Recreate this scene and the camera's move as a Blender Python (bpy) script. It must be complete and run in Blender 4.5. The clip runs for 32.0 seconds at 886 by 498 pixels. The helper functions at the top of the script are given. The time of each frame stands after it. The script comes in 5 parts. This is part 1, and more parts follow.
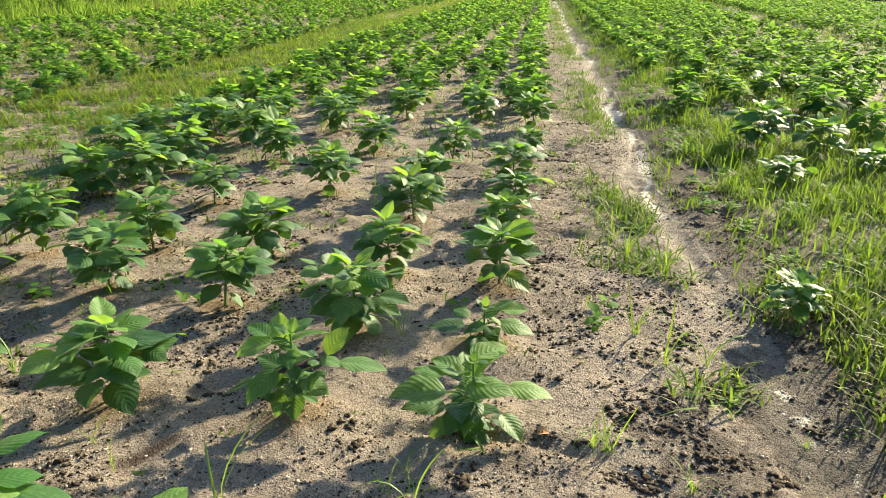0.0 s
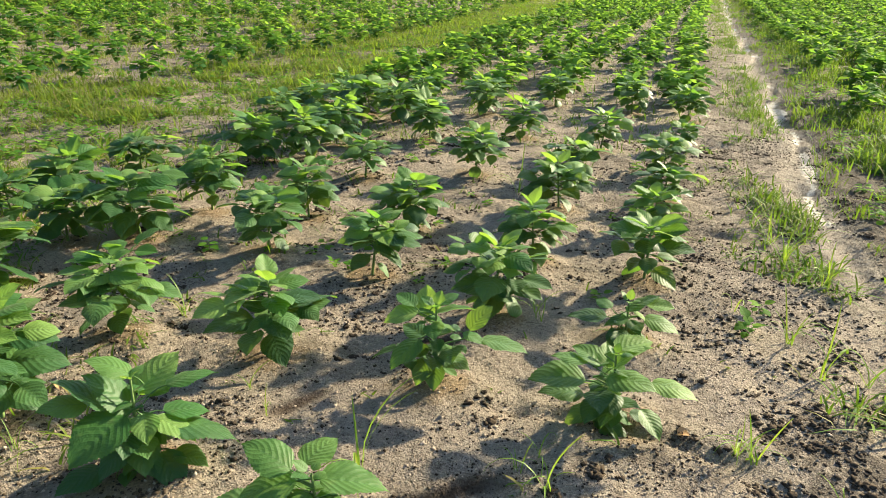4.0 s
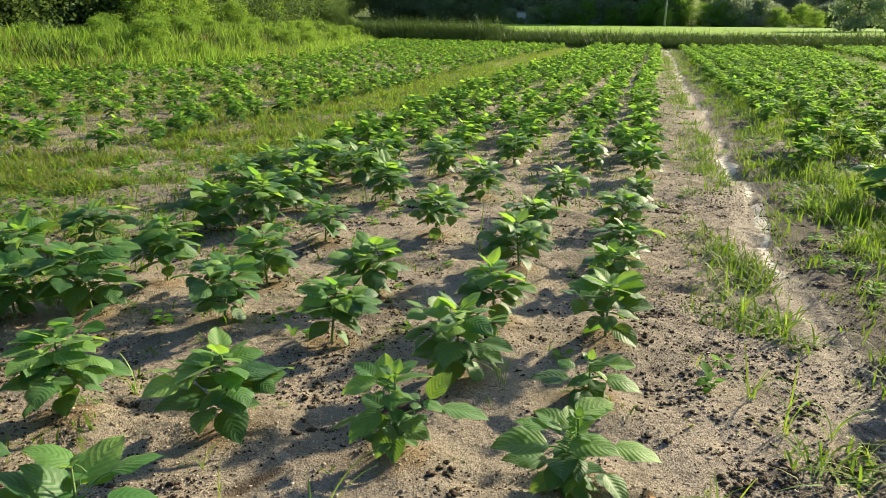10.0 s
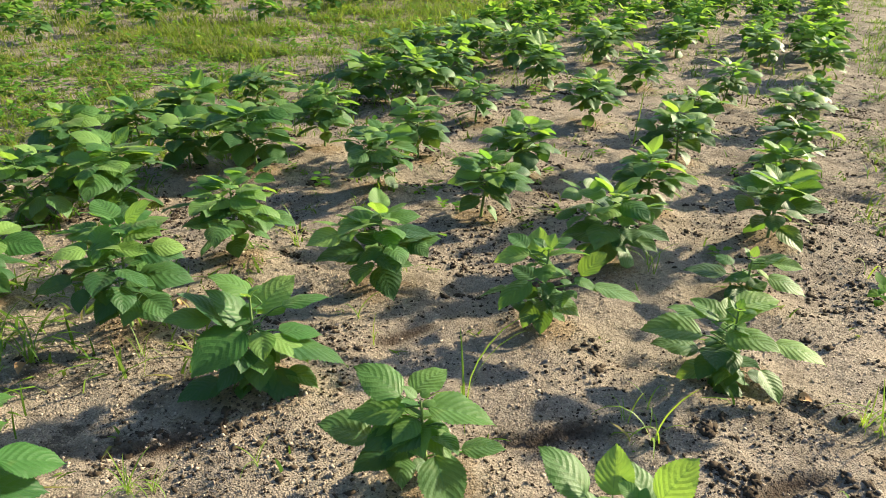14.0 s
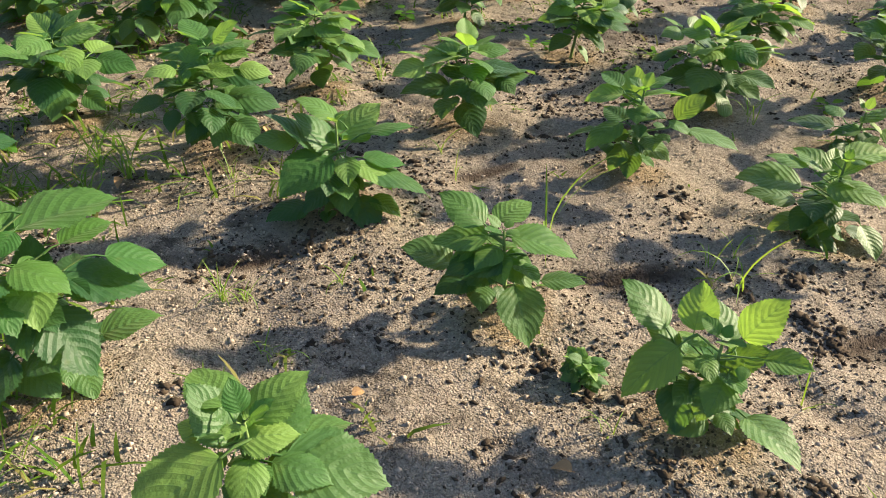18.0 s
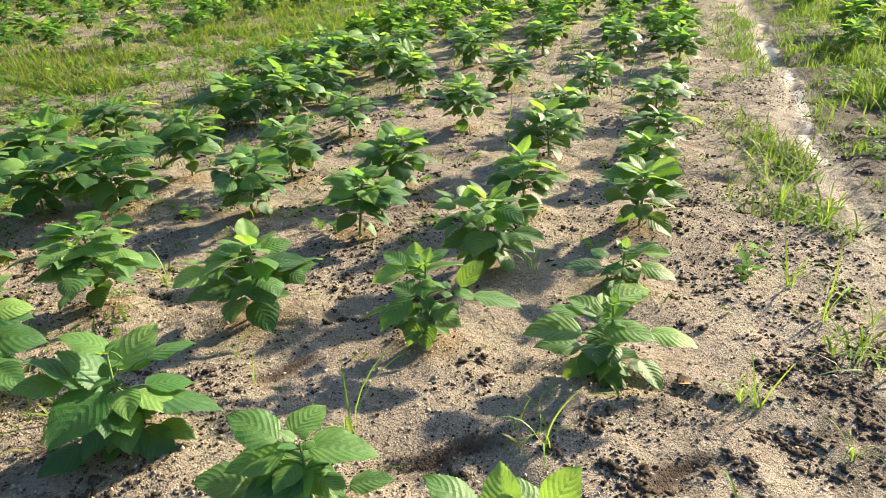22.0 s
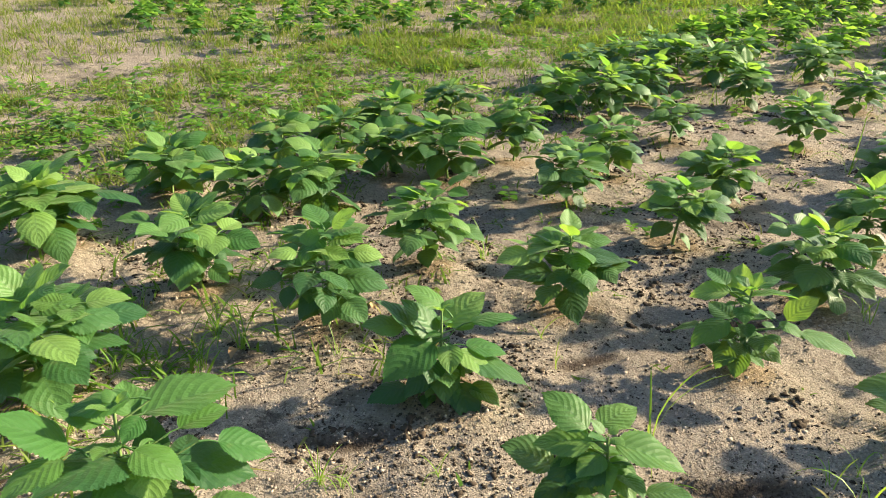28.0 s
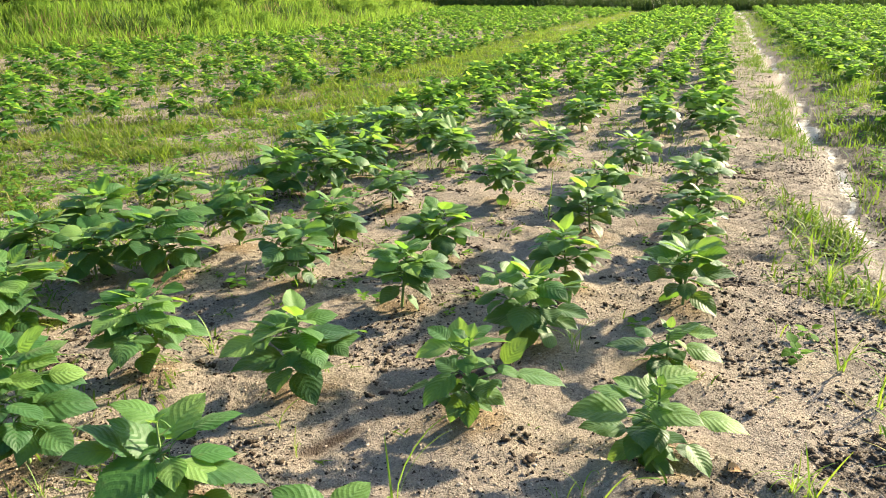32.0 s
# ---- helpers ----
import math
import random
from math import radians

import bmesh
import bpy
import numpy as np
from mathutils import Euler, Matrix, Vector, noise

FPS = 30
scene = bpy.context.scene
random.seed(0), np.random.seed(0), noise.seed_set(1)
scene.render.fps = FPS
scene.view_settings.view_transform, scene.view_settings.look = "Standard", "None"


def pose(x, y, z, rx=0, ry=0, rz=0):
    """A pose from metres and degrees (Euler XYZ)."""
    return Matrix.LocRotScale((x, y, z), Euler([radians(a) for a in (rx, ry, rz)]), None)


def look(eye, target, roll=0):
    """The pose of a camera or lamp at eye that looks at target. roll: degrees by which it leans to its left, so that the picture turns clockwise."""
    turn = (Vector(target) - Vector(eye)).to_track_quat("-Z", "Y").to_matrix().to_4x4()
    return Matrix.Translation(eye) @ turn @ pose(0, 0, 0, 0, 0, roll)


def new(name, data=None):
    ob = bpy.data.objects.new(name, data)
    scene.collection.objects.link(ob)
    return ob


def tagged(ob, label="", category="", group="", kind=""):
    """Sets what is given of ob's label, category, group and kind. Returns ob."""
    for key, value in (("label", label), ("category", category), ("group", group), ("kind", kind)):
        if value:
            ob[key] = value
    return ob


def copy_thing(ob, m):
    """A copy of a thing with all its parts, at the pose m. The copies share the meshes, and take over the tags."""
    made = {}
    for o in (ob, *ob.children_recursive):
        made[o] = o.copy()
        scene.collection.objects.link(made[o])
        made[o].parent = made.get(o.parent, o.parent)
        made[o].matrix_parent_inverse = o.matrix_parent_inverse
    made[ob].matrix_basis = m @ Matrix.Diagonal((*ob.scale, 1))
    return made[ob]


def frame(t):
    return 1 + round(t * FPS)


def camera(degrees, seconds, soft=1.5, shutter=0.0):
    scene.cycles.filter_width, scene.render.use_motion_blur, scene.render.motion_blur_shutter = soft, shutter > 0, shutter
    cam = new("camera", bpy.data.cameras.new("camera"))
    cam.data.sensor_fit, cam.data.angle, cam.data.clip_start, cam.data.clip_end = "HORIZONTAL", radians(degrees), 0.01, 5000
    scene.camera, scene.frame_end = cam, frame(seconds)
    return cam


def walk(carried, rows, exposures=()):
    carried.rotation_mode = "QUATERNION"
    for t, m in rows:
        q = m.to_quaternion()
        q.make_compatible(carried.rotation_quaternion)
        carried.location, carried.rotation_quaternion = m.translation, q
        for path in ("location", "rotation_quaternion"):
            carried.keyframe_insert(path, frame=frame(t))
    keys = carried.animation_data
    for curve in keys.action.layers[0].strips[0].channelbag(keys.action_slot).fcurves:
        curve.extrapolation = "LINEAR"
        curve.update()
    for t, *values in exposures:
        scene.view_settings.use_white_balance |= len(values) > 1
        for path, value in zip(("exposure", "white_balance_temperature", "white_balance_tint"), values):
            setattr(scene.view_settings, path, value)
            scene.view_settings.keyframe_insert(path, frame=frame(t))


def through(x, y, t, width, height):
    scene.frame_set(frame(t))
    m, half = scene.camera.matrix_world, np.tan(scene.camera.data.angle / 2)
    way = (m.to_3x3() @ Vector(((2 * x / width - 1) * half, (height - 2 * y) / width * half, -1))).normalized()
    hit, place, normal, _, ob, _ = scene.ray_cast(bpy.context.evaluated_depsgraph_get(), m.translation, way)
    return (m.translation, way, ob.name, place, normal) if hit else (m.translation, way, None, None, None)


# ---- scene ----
cam = camera(62.9, 32.0, soft=0.55)
PATH = [
    (0, (0.081, -0.046, 1.44), (-0.265, 1.791, 0.73), 0.7),
    (0.5, (0.056, -0.058, 1.437), (-0.402, 1.748, 0.711), 0.6),
    (1, (0.035, -0.075, 1.432), (-0.544, 1.69, 0.691), 0.5),
    (1.5, (0.022, -0.081, 1.428), (-0.64, 1.65, 0.677), 0.6),
    (2, (0.026, -0.086, 1.429), (-0.674, 1.628, 0.673), 0.7),
    (2.5, (0.038, -0.085, 1.426), (-0.666, 1.628, 0.672), 1.0),
    (4.5, (0.021, -0.087, 1.429), (-0.653, 1.641, 0.679), 1.9),
    (5, (0.03, -0.083, 1.433), (-0.63, 1.651, 0.685), 1.9),
    (5.5, (0.043, -0.063, 1.425), (-0.59, 1.687, 0.693), 1.7),
    (6, (0.069, -0.016, 1.424), (-0.539, 1.751, 0.71), 1.4),
    (6.5, (0.062, -0.026, 1.429), (-0.538, 1.75, 0.731), 1.2),
    (7, (0.039, -0.078, 1.445), (-0.59, 1.695, 0.768), 0.9),
    (7.5, (0.019, -0.103, 1.449), (-0.657, 1.662, 0.795), 1.1),
    (8, (0.022, -0.097, 1.453), (-0.671, 1.673, 0.831), 1.3),
    (8.5, (0.04, -0.071, 1.447), (-0.624, 1.717, 0.844), 1.2),
    (9, (0.048, -0.053, 1.449), (-0.583, 1.749, 0.853), 0.9),
    (9.5, (0.052, -0.045, 1.452), (-0.561, 1.763, 0.855), 0.6),
    (10, (0.048, -0.046, 1.448), (-0.572, 1.758, 0.849), 0.7),
    (10.5, (0.046, -0.053, 1.447), (-0.612, 1.735, 0.837), 0.6),
    (11, (0.037, -0.061, 1.443), (-0.669, 1.699, 0.808), 0.8),
    (11.5, (0.024, -0.069, 1.427), (-0.735, 1.654, 0.754), 1.0),
    (12, (0.002, -0.081, 1.413), (-0.818, 1.599, 0.702), 1.0),
    (12.5, (-0.019, -0.096, 1.404), (-0.885, 1.548, 0.666), 1.2),
    (13, (-0.026, -0.095, 1.395), (-0.918, 1.519, 0.622), 1.4),
    (13.5, (-0.03, -0.096, 1.384), (-0.93, 1.491, 0.565), 1.6),
    (14, (-0.033, -0.095, 1.364), (-0.925, 1.468, 0.492), 1.8),
    (14.5, (-0.037, -0.087, 1.341), (-0.908, 1.447, 0.399), 2.0),
    (15, (-0.049, -0.082, 1.32), (-0.898, 1.417, 0.304), 2.2),
    (15.5, (-0.044, -0.081, 1.309), (-0.878, 1.388, 0.238), 2.1),
    (17.5, (-0.034, -0.098, 1.302), (-0.889, 1.285, 0.138), 1.9),
    (18, (-0.052, -0.123, 1.289), (-0.989, 1.166, 0.081), 1.5),
    (18.5, (-0.088, -0.181, 1.279), (-1.123, 1.003, 0.043), 0.9),
    (19, (-0.112, -0.208, 1.284), (-1.231, 0.924, 0.072), 0.2),
    (19.5, (-0.076, -0.141, 1.338), (-1.147, 1.136, 0.233), -0.2),
    (19.6, (-0.053, -0.123, 1.346), (-1.112, 1.188, 0.27), -0.6),
    (20, (-0.023, -0.062, 1.376), (-0.957, 1.41, 0.396), -0.7),
    (20.5, (0.033, 0.006, 1.387), (-0.729, 1.633, 0.509), -1.5),
    (21, (0.055, 0.023, 1.386), (-0.599, 1.717, 0.548), -1.7),
    (21.5, (0.032, 0.014, 1.381), (-0.603, 1.709, 0.531), -1.1),
    (22, (0.015, -0.001, 1.38), (-0.636, 1.686, 0.526), -0.8),
    (22.5, (0.011, -0.013, 1.384), (-0.663, 1.675, 0.549), -0.7),
    (23, (0.007, -0.025, 1.395), (-0.687, 1.668, 0.587), -0.7),
    (23.5, (0.014, -0.041, 1.397), (-0.723, 1.639, 0.6), -0.5),
    (24, (-0.009, -0.066, 1.386), (-0.805, 1.58, 0.577), 0.2),
    (24.5, (-0.024, -0.074, 1.376), (-0.89, 1.52, 0.535), 0.8),
    (25, (-0.047, -0.08, 1.365), (-0.993, 1.442, 0.476), 1.3),
    (25.5, (-0.071, -0.098, 1.348), (-1.113, 1.332, 0.417), 1.4),
    (26, (-0.092, -0.122, 1.35), (-1.226, 1.216, 0.389), 1.6),
    (26.5, (-0.104, -0.141, 1.358), (-1.31, 1.13, 0.394), 1.5),
    (28.5, (-0.101, -0.121, 1.403), (-1.36, 1.191, 0.571), -0.1),
    (29, (-0.105, -0.125, 1.399), (-1.345, 1.21, 0.575), -0.2),
    (29.5, (-0.093, -0.116, 1.391), (-1.302, 1.254, 0.58), -0.2),
    (30, (-0.088, -0.108, 1.403), (-1.241, 1.324, 0.616), -0.1),
    (30.5, (-0.074, -0.088, 1.415), (-1.148, 1.421, 0.66), 0.2),
    (31, (-0.05, -0.065, 1.406), (-1.028, 1.528, 0.694), 0.0),
    (31.5, (-0.029, -0.04, 1.411), (-0.893, 1.627, 0.721), -0.4),
    (32, (-0.013, -0.027, 1.409), (-0.776, 1.693, 0.732), -0.6),
]
EXPOSURES = [(0, 1.75, 6080, 3), (2, 1.74, 6080, 3), (5, 1.74, 6080, 3), (7, 1.8, 6080, 3), (8, 1.7, 6080, 2), (9, 1.52, 6080, 2), (11, 1.55, 6080, 3), (13, 1.76, 6080, 4), (15, 1.68, 6080, 5), (18, 1.65, 6080, 9), (19, 1.8, 6080, 8), (20, 1.92, 6080, 7), (22, 1.98, 6080, 5), (24, 2.02, 6080, 5), (26, 1.88, 6080, 6), (29, 1.93, 6080, 6), (32, 2.08, 6080, 6)]
walk(cam, [(t, look(eye, target, roll)) for t, eye, target, roll in PATH], EXPOSURES)

# ---- world and sun ----
SUN_EL, SUN_AZ = radians(23), radians(33)      # height, and turn from +y towards +x
world = bpy.data.worlds.new("sky")
scene.world = world
world.use_nodes = True
_wn = world.node_tree.nodes
_sky = _wn.new("ShaderNodeTexSky")
_sky.sky_type, _sky.sun_disc = "NISHITA", False
_sky.sun_elevation, _sky.sun_rotation = SUN_EL, SUN_AZ
_sky.air_density, _sky.dust_density, _sky.ozone_density = 1.0, 1.6, 1.8
_wn["Background"].inputs["Strength"].default_value = 0.076
world.node_tree.links.new(_sky.outputs[0], _wn["Background"].inputs["Color"])
sun = new("sun", bpy.data.lights.new("sun", "SUN"))
sun.data.energy, sun.data.angle, sun.data.color = 4.9, radians(2.0), (1.0, 0.82, 0.54)
sun.matrix_world = look((0, 0, 0), (-math.sin(SUN_AZ) * math.cos(SUN_EL), -math.cos(SUN_AZ) * math.cos(SUN_EL), -math.sin(SUN_EL)))


# ---- materials ----
class Nodes:
    """A short hand for node materials."""

    def __init__(self, name):
        self.mat = bpy.data.materials.new(name)
        self.mat.use_nodes = True
        self.t = self.mat.node_tree
        self.bsdf = self.t.nodes["Principled BSDF"]
        self.out = self.t.nodes["Material Output"]

    def add(self, kind, props=None, **ins):
        n = self.t.nodes.new("ShaderNode" + kind)
        props = props or {}
        if "operation" in props:
            n.operation = props["operation"]
        if "data_type" in props:
            n.data_type = props["data_type"]
        if "interpolation_type" in props:
            n.interpolation_type = props["interpolation_type"]
        if "attribute_name" in props:
            n.attribute_name = props["attribute_name"]
        for k, v in ins.items():
            key = int(k[1:]) if k[0] == "i" and k[1:].isdigit() else k.replace("_", " ")
            self.put(n.inputs[key], v)
        return n

    def put(self, socket, v):
        if isinstance(v, bpy.types.NodeSocket):
            self.t.links.new(v, socket)
        elif isinstance(v, bpy.types.Node):
            self.t.links.new(v.outputs[0], socket)
        elif isinstance(v, tuple) and len(v) == 3 and socket.type == "RGBA":
            socket.default_value = (*v, 1)
        else:
            socket.default_value = v

    def math(self, op, a, b=0.0, c=0.0):
        return self.add("Math", {"operation": op}, i0=a, i1=b, i2=c).outputs[0]

    def mix(self, f, a, b):
        n = self.add("Mix", {"data_type": "RGBA"})
        self.put(n.inputs[0], f), self.put(n.inputs[6], a), self.put(n.inputs[7], b)
        return n.outputs[2]

    def ramp(self, v, lo, hi):
        return self.add("MapRange", {"interpolation_type": "SMOOTHSTEP"}, i0=v, i1=lo, i2=hi).outputs[0]

    def noise(self, vec, scale, detail=3.0, rough=0.6):
        return self.add("TexNoise", Vector=vec, Scale=scale, Detail=detail, Roughness=rough).outputs[0]

    def bump(self, height, strength, dist, normal=None):
        n = self.add("Bump", Height=height, Strength=strength, Distance=dist)
        if normal is not None:
            self.put(n.inputs["Normal"], normal)
        return n.outputs[0]

    def leafy(self, colour, through, fac, rough=0.5, spec=0.4, normal=None):
        """Closes a leaf: a glossy face over a part that lets light through."""
        b = self.bsdf
        self.put(b.inputs["Base Color"], colour)
        self.put(b.inputs["Roughness"], rough)
        b.inputs["Specular IOR Level"].default_value = spec
        tr = self.add("BsdfTranslucent", Color=through)
        if normal is not None:
            self.put(b.inputs["Normal"], normal)
            self.put(tr.inputs["Normal"], normal)
        m = self.add("MixShader", Fac=fac)
        self.put(m.inputs[1], b.outputs[0]), self.put(m.inputs[2], tr.outputs[0])
        self.put(self.out.inputs["Surface"], m.outputs[0])
        return self.mat


def perilla_leaf_material(name, island, young):
    n = Nodes(name)
    uv = n.add("UVMap")
    sep = n.add("SeparateXYZ", Vector=uv)
    across = n.math("MULTIPLY", n.math("ABSOLUTE", n.math("SUBTRACT", sep.outputs[0], 0.5)), 2.0)
    lane = n.math("SUBTRACT", n.math("MULTIPLY", sep.outputs[1], 7.5), n.math("MULTIPLY", n.math("POWER", across, 1.15), 2.7))
    lane = n.math("ADD", lane, n.math("MULTIPLY", n.noise(uv, 4.0, 2.0), 0.12))
    saw = n.math("PINGPONG", lane, 0.5)                       # 0 on a side vein
    side = n.math("SUBTRACT", 1.0, n.ramp(saw, 0.0, 0.07))
    mid = n.math("SUBTRACT", 1.0, n.ramp(across, 0.015, 0.06))
    vein = n.math("MAXIMUM", n.math("MULTIPLY", side, 0.7), mid)
    rnd = n.add("NewGeometry").outputs["Random Per Island"] if island else n.add("ObjectInfo").outputs["Random"]
    pos = n.add("TexCoord").outputs["Object"]
    grain = n.noise(pos, 9.0, 4.0)
    # upper leaves lighter, lower darker: sun and shade added to young and old tones
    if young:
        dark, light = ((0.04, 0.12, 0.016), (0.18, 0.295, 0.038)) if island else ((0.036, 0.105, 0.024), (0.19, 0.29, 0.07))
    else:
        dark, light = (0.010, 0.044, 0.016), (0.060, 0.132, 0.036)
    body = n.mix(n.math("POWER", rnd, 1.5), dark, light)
    body = n.mix(n.math("MULTIPLY", grain, 0.35), body, (0.05, 0.125, 0.03))
    worn = n.ramp(n.noise(pos, 3.0, 2.0), 0.64, 0.78)
    body = n.mix(n.math("MULTIPLY", worn, 0.2), body, (0.24, 0.24, 0.09))
    colour = n.mix(n.math("MULTIPLY", vein, 0.16), body, (0.17, 0.28, 0.11))
    glow = n.mix(n.math("MULTIPLY", vein, 0.5), n.mix(rnd, (0.26, 0.53, 0.05), (0.52, 0.77, 0.08)), (0.16, 0.32, 0.03))
    crinkle = n.add("TexVoronoi", Vector=uv, Scale=22.0).outputs["Distance"]
    relief = n.math("ADD", n.math("POWER", n.math("MULTIPLY", saw, 2.0), 0.5), n.math("MULTIPLY", crinkle, -0.45))
    nor = n.bump(n.math("ADD", relief, n.math("MULTIPLY", n.noise(uv, 30.0, 3.0), 0.5)), 0.12 if island else 0.17, 0.02)
    n.bsdf.inputs["Sheen Weight"].default_value = 0.0 if island else 0.08
    n.bsdf.inputs["Sheen Roughness"].default_value = 0.4
    n.bsdf.inputs["Sheen Tint"].default_value = (0.95, 1.0, 0.75, 1)
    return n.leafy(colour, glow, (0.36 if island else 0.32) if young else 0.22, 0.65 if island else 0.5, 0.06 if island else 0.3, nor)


def blade_material(name, a, b, dry, glow, amount=0.4):
    n = Nodes(name)
    rnd = n.add("NewGeometry").outputs["Random Per Island"]
    pos = n.add("TexCoord").outputs["Object"]
    col = n.mix(rnd, a, b)
    patch = n.ramp(n.noise(pos, 1.3, 3.0), 0.45, 0.7)
    col = n.mix(n.math("MULTIPLY", patch, 0.4), col, dry)
    odd = n.ramp(n.math("FRACT", n.math("MULTIPLY", rnd, 37.3)), 0.86, 0.9)
    col = n.mix(odd, col, dry)
    return n.leafy(col, n.mix(rnd, glow, tuple(v * 0.75 for v in glow)), amount, 0.6, 0.1)


def ground_material():
    n = Nodes("sandy_soil")
    pos = n.add("TexCoord").outputs["Object"]
    damp = n.add("Attribute", {"attribute_name": "damp"}).outputs["Fac"]
    loose_shade = n.add("Attribute", {"attribute_name": "loose_shade"}).outputs["Fac"]
    grains = n.add("TexVoronoi", Vector=pos, Scale=190.0)
    fine = n.add("TexVoronoi", Vector=pos, Scale=320.0)
    tone = n.mix(grains.outputs["Color"], (0.19, 0.15, 0.113), (0.53, 0.445, 0.345))
    tone = n.mix(0.35, tone, n.mix(fine.outputs["Color"], (0.18, 0.13, 0.092), (0.50, 0.42, 0.35)))
    broad = n.noise(pos, 1.6, 5.0, 0.65)
    tone = n.mix(n.math("MULTIPLY", n.ramp(broad, 0.45, 0.68), 0.75), tone, (0.27, 0.22, 0.175))
    specks = n.ramp(n.noise(pos, 36.0, 8.0, 0.9), 0.525, 0.575)
    area = n.ramp(n.noise(pos, 2.7, 3.0), 0.42, 0.62)
    dark = n.math("MAXIMUM", n.math("MULTIPLY", specks, n.math("ADD", 0.22, n.math("MULTIPLY", area, 0.7))), loose_shade)
    col = n.mix(dark, tone, (0.062, 0.042, 0.030))
    wet = n.ramp(n.math("ADD", damp, n.math("MULTIPLY", n.math("SUBTRACT", n.noise(pos, 5.0, 4.0), 0.5), 0.7)), 0.3, 0.7)
    col = n.mix(n.math("MULTIPLY", wet, 0.35), col, (0.17, 0.135, 0.105))
    mud = n.add("Attribute", {"attribute_name": "mud"}).outputs["Fac"]
    mud = n.ramp(n.math("ADD", mud, n.math("MULTIPLY", n.math("SUBTRACT", n.noise(pos, 11.0, 5.0, 0.7), 0.5), 1.3)), 0.35, 0.62)
    col = n.mix(n.math("MULTIPLY", mud, 0.8), col, n.mix(grains.outputs["Color"], (0.045, 0.036, 0.028), (0.11, 0.086, 0.066)))
    foot = n.add("Attribute", {"attribute_name": "foot"}).outputs["Fac"]
    foot = n.ramp(n.math("ADD", foot, n.math("MULTIPLY", n.math("SUBTRACT", n.noise(pos, 16.0, 5.0, 0.75), 0.5), 1.2)), 0.3, 0.7)
    col = n.mix(n.math("MULTIPLY", foot, 0.75), col, n.mix(grains.outputs["Color"], (0.13, 0.085, 0.045), (0.36, 0.25, 0.145)))
    wash = n.add("Attribute", {"attribute_name": "wash"}).outputs["Fac"]
    wash = n.ramp(n.math("ADD", wash, n.math("MULTIPLY", n.math("SUBTRACT", n.noise(pos, 9.0, 5.0, 0.75), 0.5), 2.4)), 0.40, 0.60)
    col = n.mix(n.math("MULTIPLY", wash, 0.6), col, (0.50, 0.45, 0.37))
    turf = n.add("Attribute", {"attribute_name": "turf"}).outputs["Fac"]
    col = n.mix(turf, col, n.mix(n.noise(pos, 0.8, 5.0), (0.03, 0.06, 0.018), (0.085, 0.12, 0.04)))
    n.put(n.bsdf.inputs["Base Color"], col)
    n.put(n.bsdf.inputs["Roughness"], n.math("SUBTRACT", n.math("SUBTRACT", 0.95, n.math("MULTIPLY", wet, 0.2)), n.math("MULTIPLY", wash, 0.32)))
    n.put(n.bsdf.inputs["Specular IOR Level"], 0.16)
    h = n.math("ADD", n.math("MULTIPLY", grains.outputs["Distance"], -0.5), n.add("TexNoise", Vector=pos, Scale=130.0, Detail=3.0, Roughness=0.75).outputs[0])
    nor = n.bump(h, n.math("SUBTRACT", 0.95, n.math("MULTIPLY", wash, 0.5)), 0.015)
    nor = n.bump(n.noise(pos, 14.0, 5.0, 0.65), n.math("SUBTRACT", 0.75, n.math("MULTIPLY", wash, 0.3)), 0.05, nor)
    n.put(n.bsdf.inputs["Normal"], nor)
    return n.mat


def plain_material(name, a, b, scale=20.0, rough=0.85, bump=0.3, dist=0.01, island=False):
    n = Nodes(name)
    pos = n.add("TexCoord").outputs["Object"]
    f = n.noise(pos, scale, 4.0)
    if island:
        f = n.math("ADD", n.math("MULTIPLY", f, 0.4), n.math("MULTIPLY", n.add("NewGeometry").outputs["Random Per Island"], 0.6))
    n.put(n.bsdf.inputs["Base Color"], n.mix(f, a, b))
    n.put(n.bsdf.inputs["Roughness"], rough)
    n.bsdf.inputs["Specular IOR Level"].default_value = 0.5 if rough < 0.3 else 0.12
    n.put(n.bsdf.inputs["Normal"], n.bump(n.noise(pos, scale * 2.5, 3.0), bump, dist))
    return n.mat


# lit and shaded pairs of one leaf, for near plants and far crop
M_LEAF_SHADED = perilla_leaf_material("perilla_leaf_shaded", False, False)
M_LEAF_LIT = perilla_leaf_material("perilla_leaf_lit", False, True)
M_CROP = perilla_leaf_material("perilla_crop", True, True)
M_UNDER_SHADED = perilla_leaf_material("perilla_under_leaf_shaded", True, False)
M_STEM = plain_material("perilla_stem", (0.10, 0.17, 0.05), (0.20, 0.26, 0.09), 30.0, 0.6)
M_GROUND = ground_material()
M_CLOD = plain_material("dark_clod", (0.028, 0.020, 0.014), (0.085, 0.062, 0.044), 60.0, 0.95, 0.6, 0.004, True)
M_GRIT = plain_material("pale_grit", (0.24, 0.18, 0.135), (0.50, 0.41, 0.33), 80.0, 0.85, 0.4, 0.002, True)
M_GRASS = blade_material("weed_grass", (0.04, 0.10, 0.014), (0.13, 0.21, 0.026), (0.20, 0.17, 0.06), (0.28, 0.44, 0.03), 0.3)
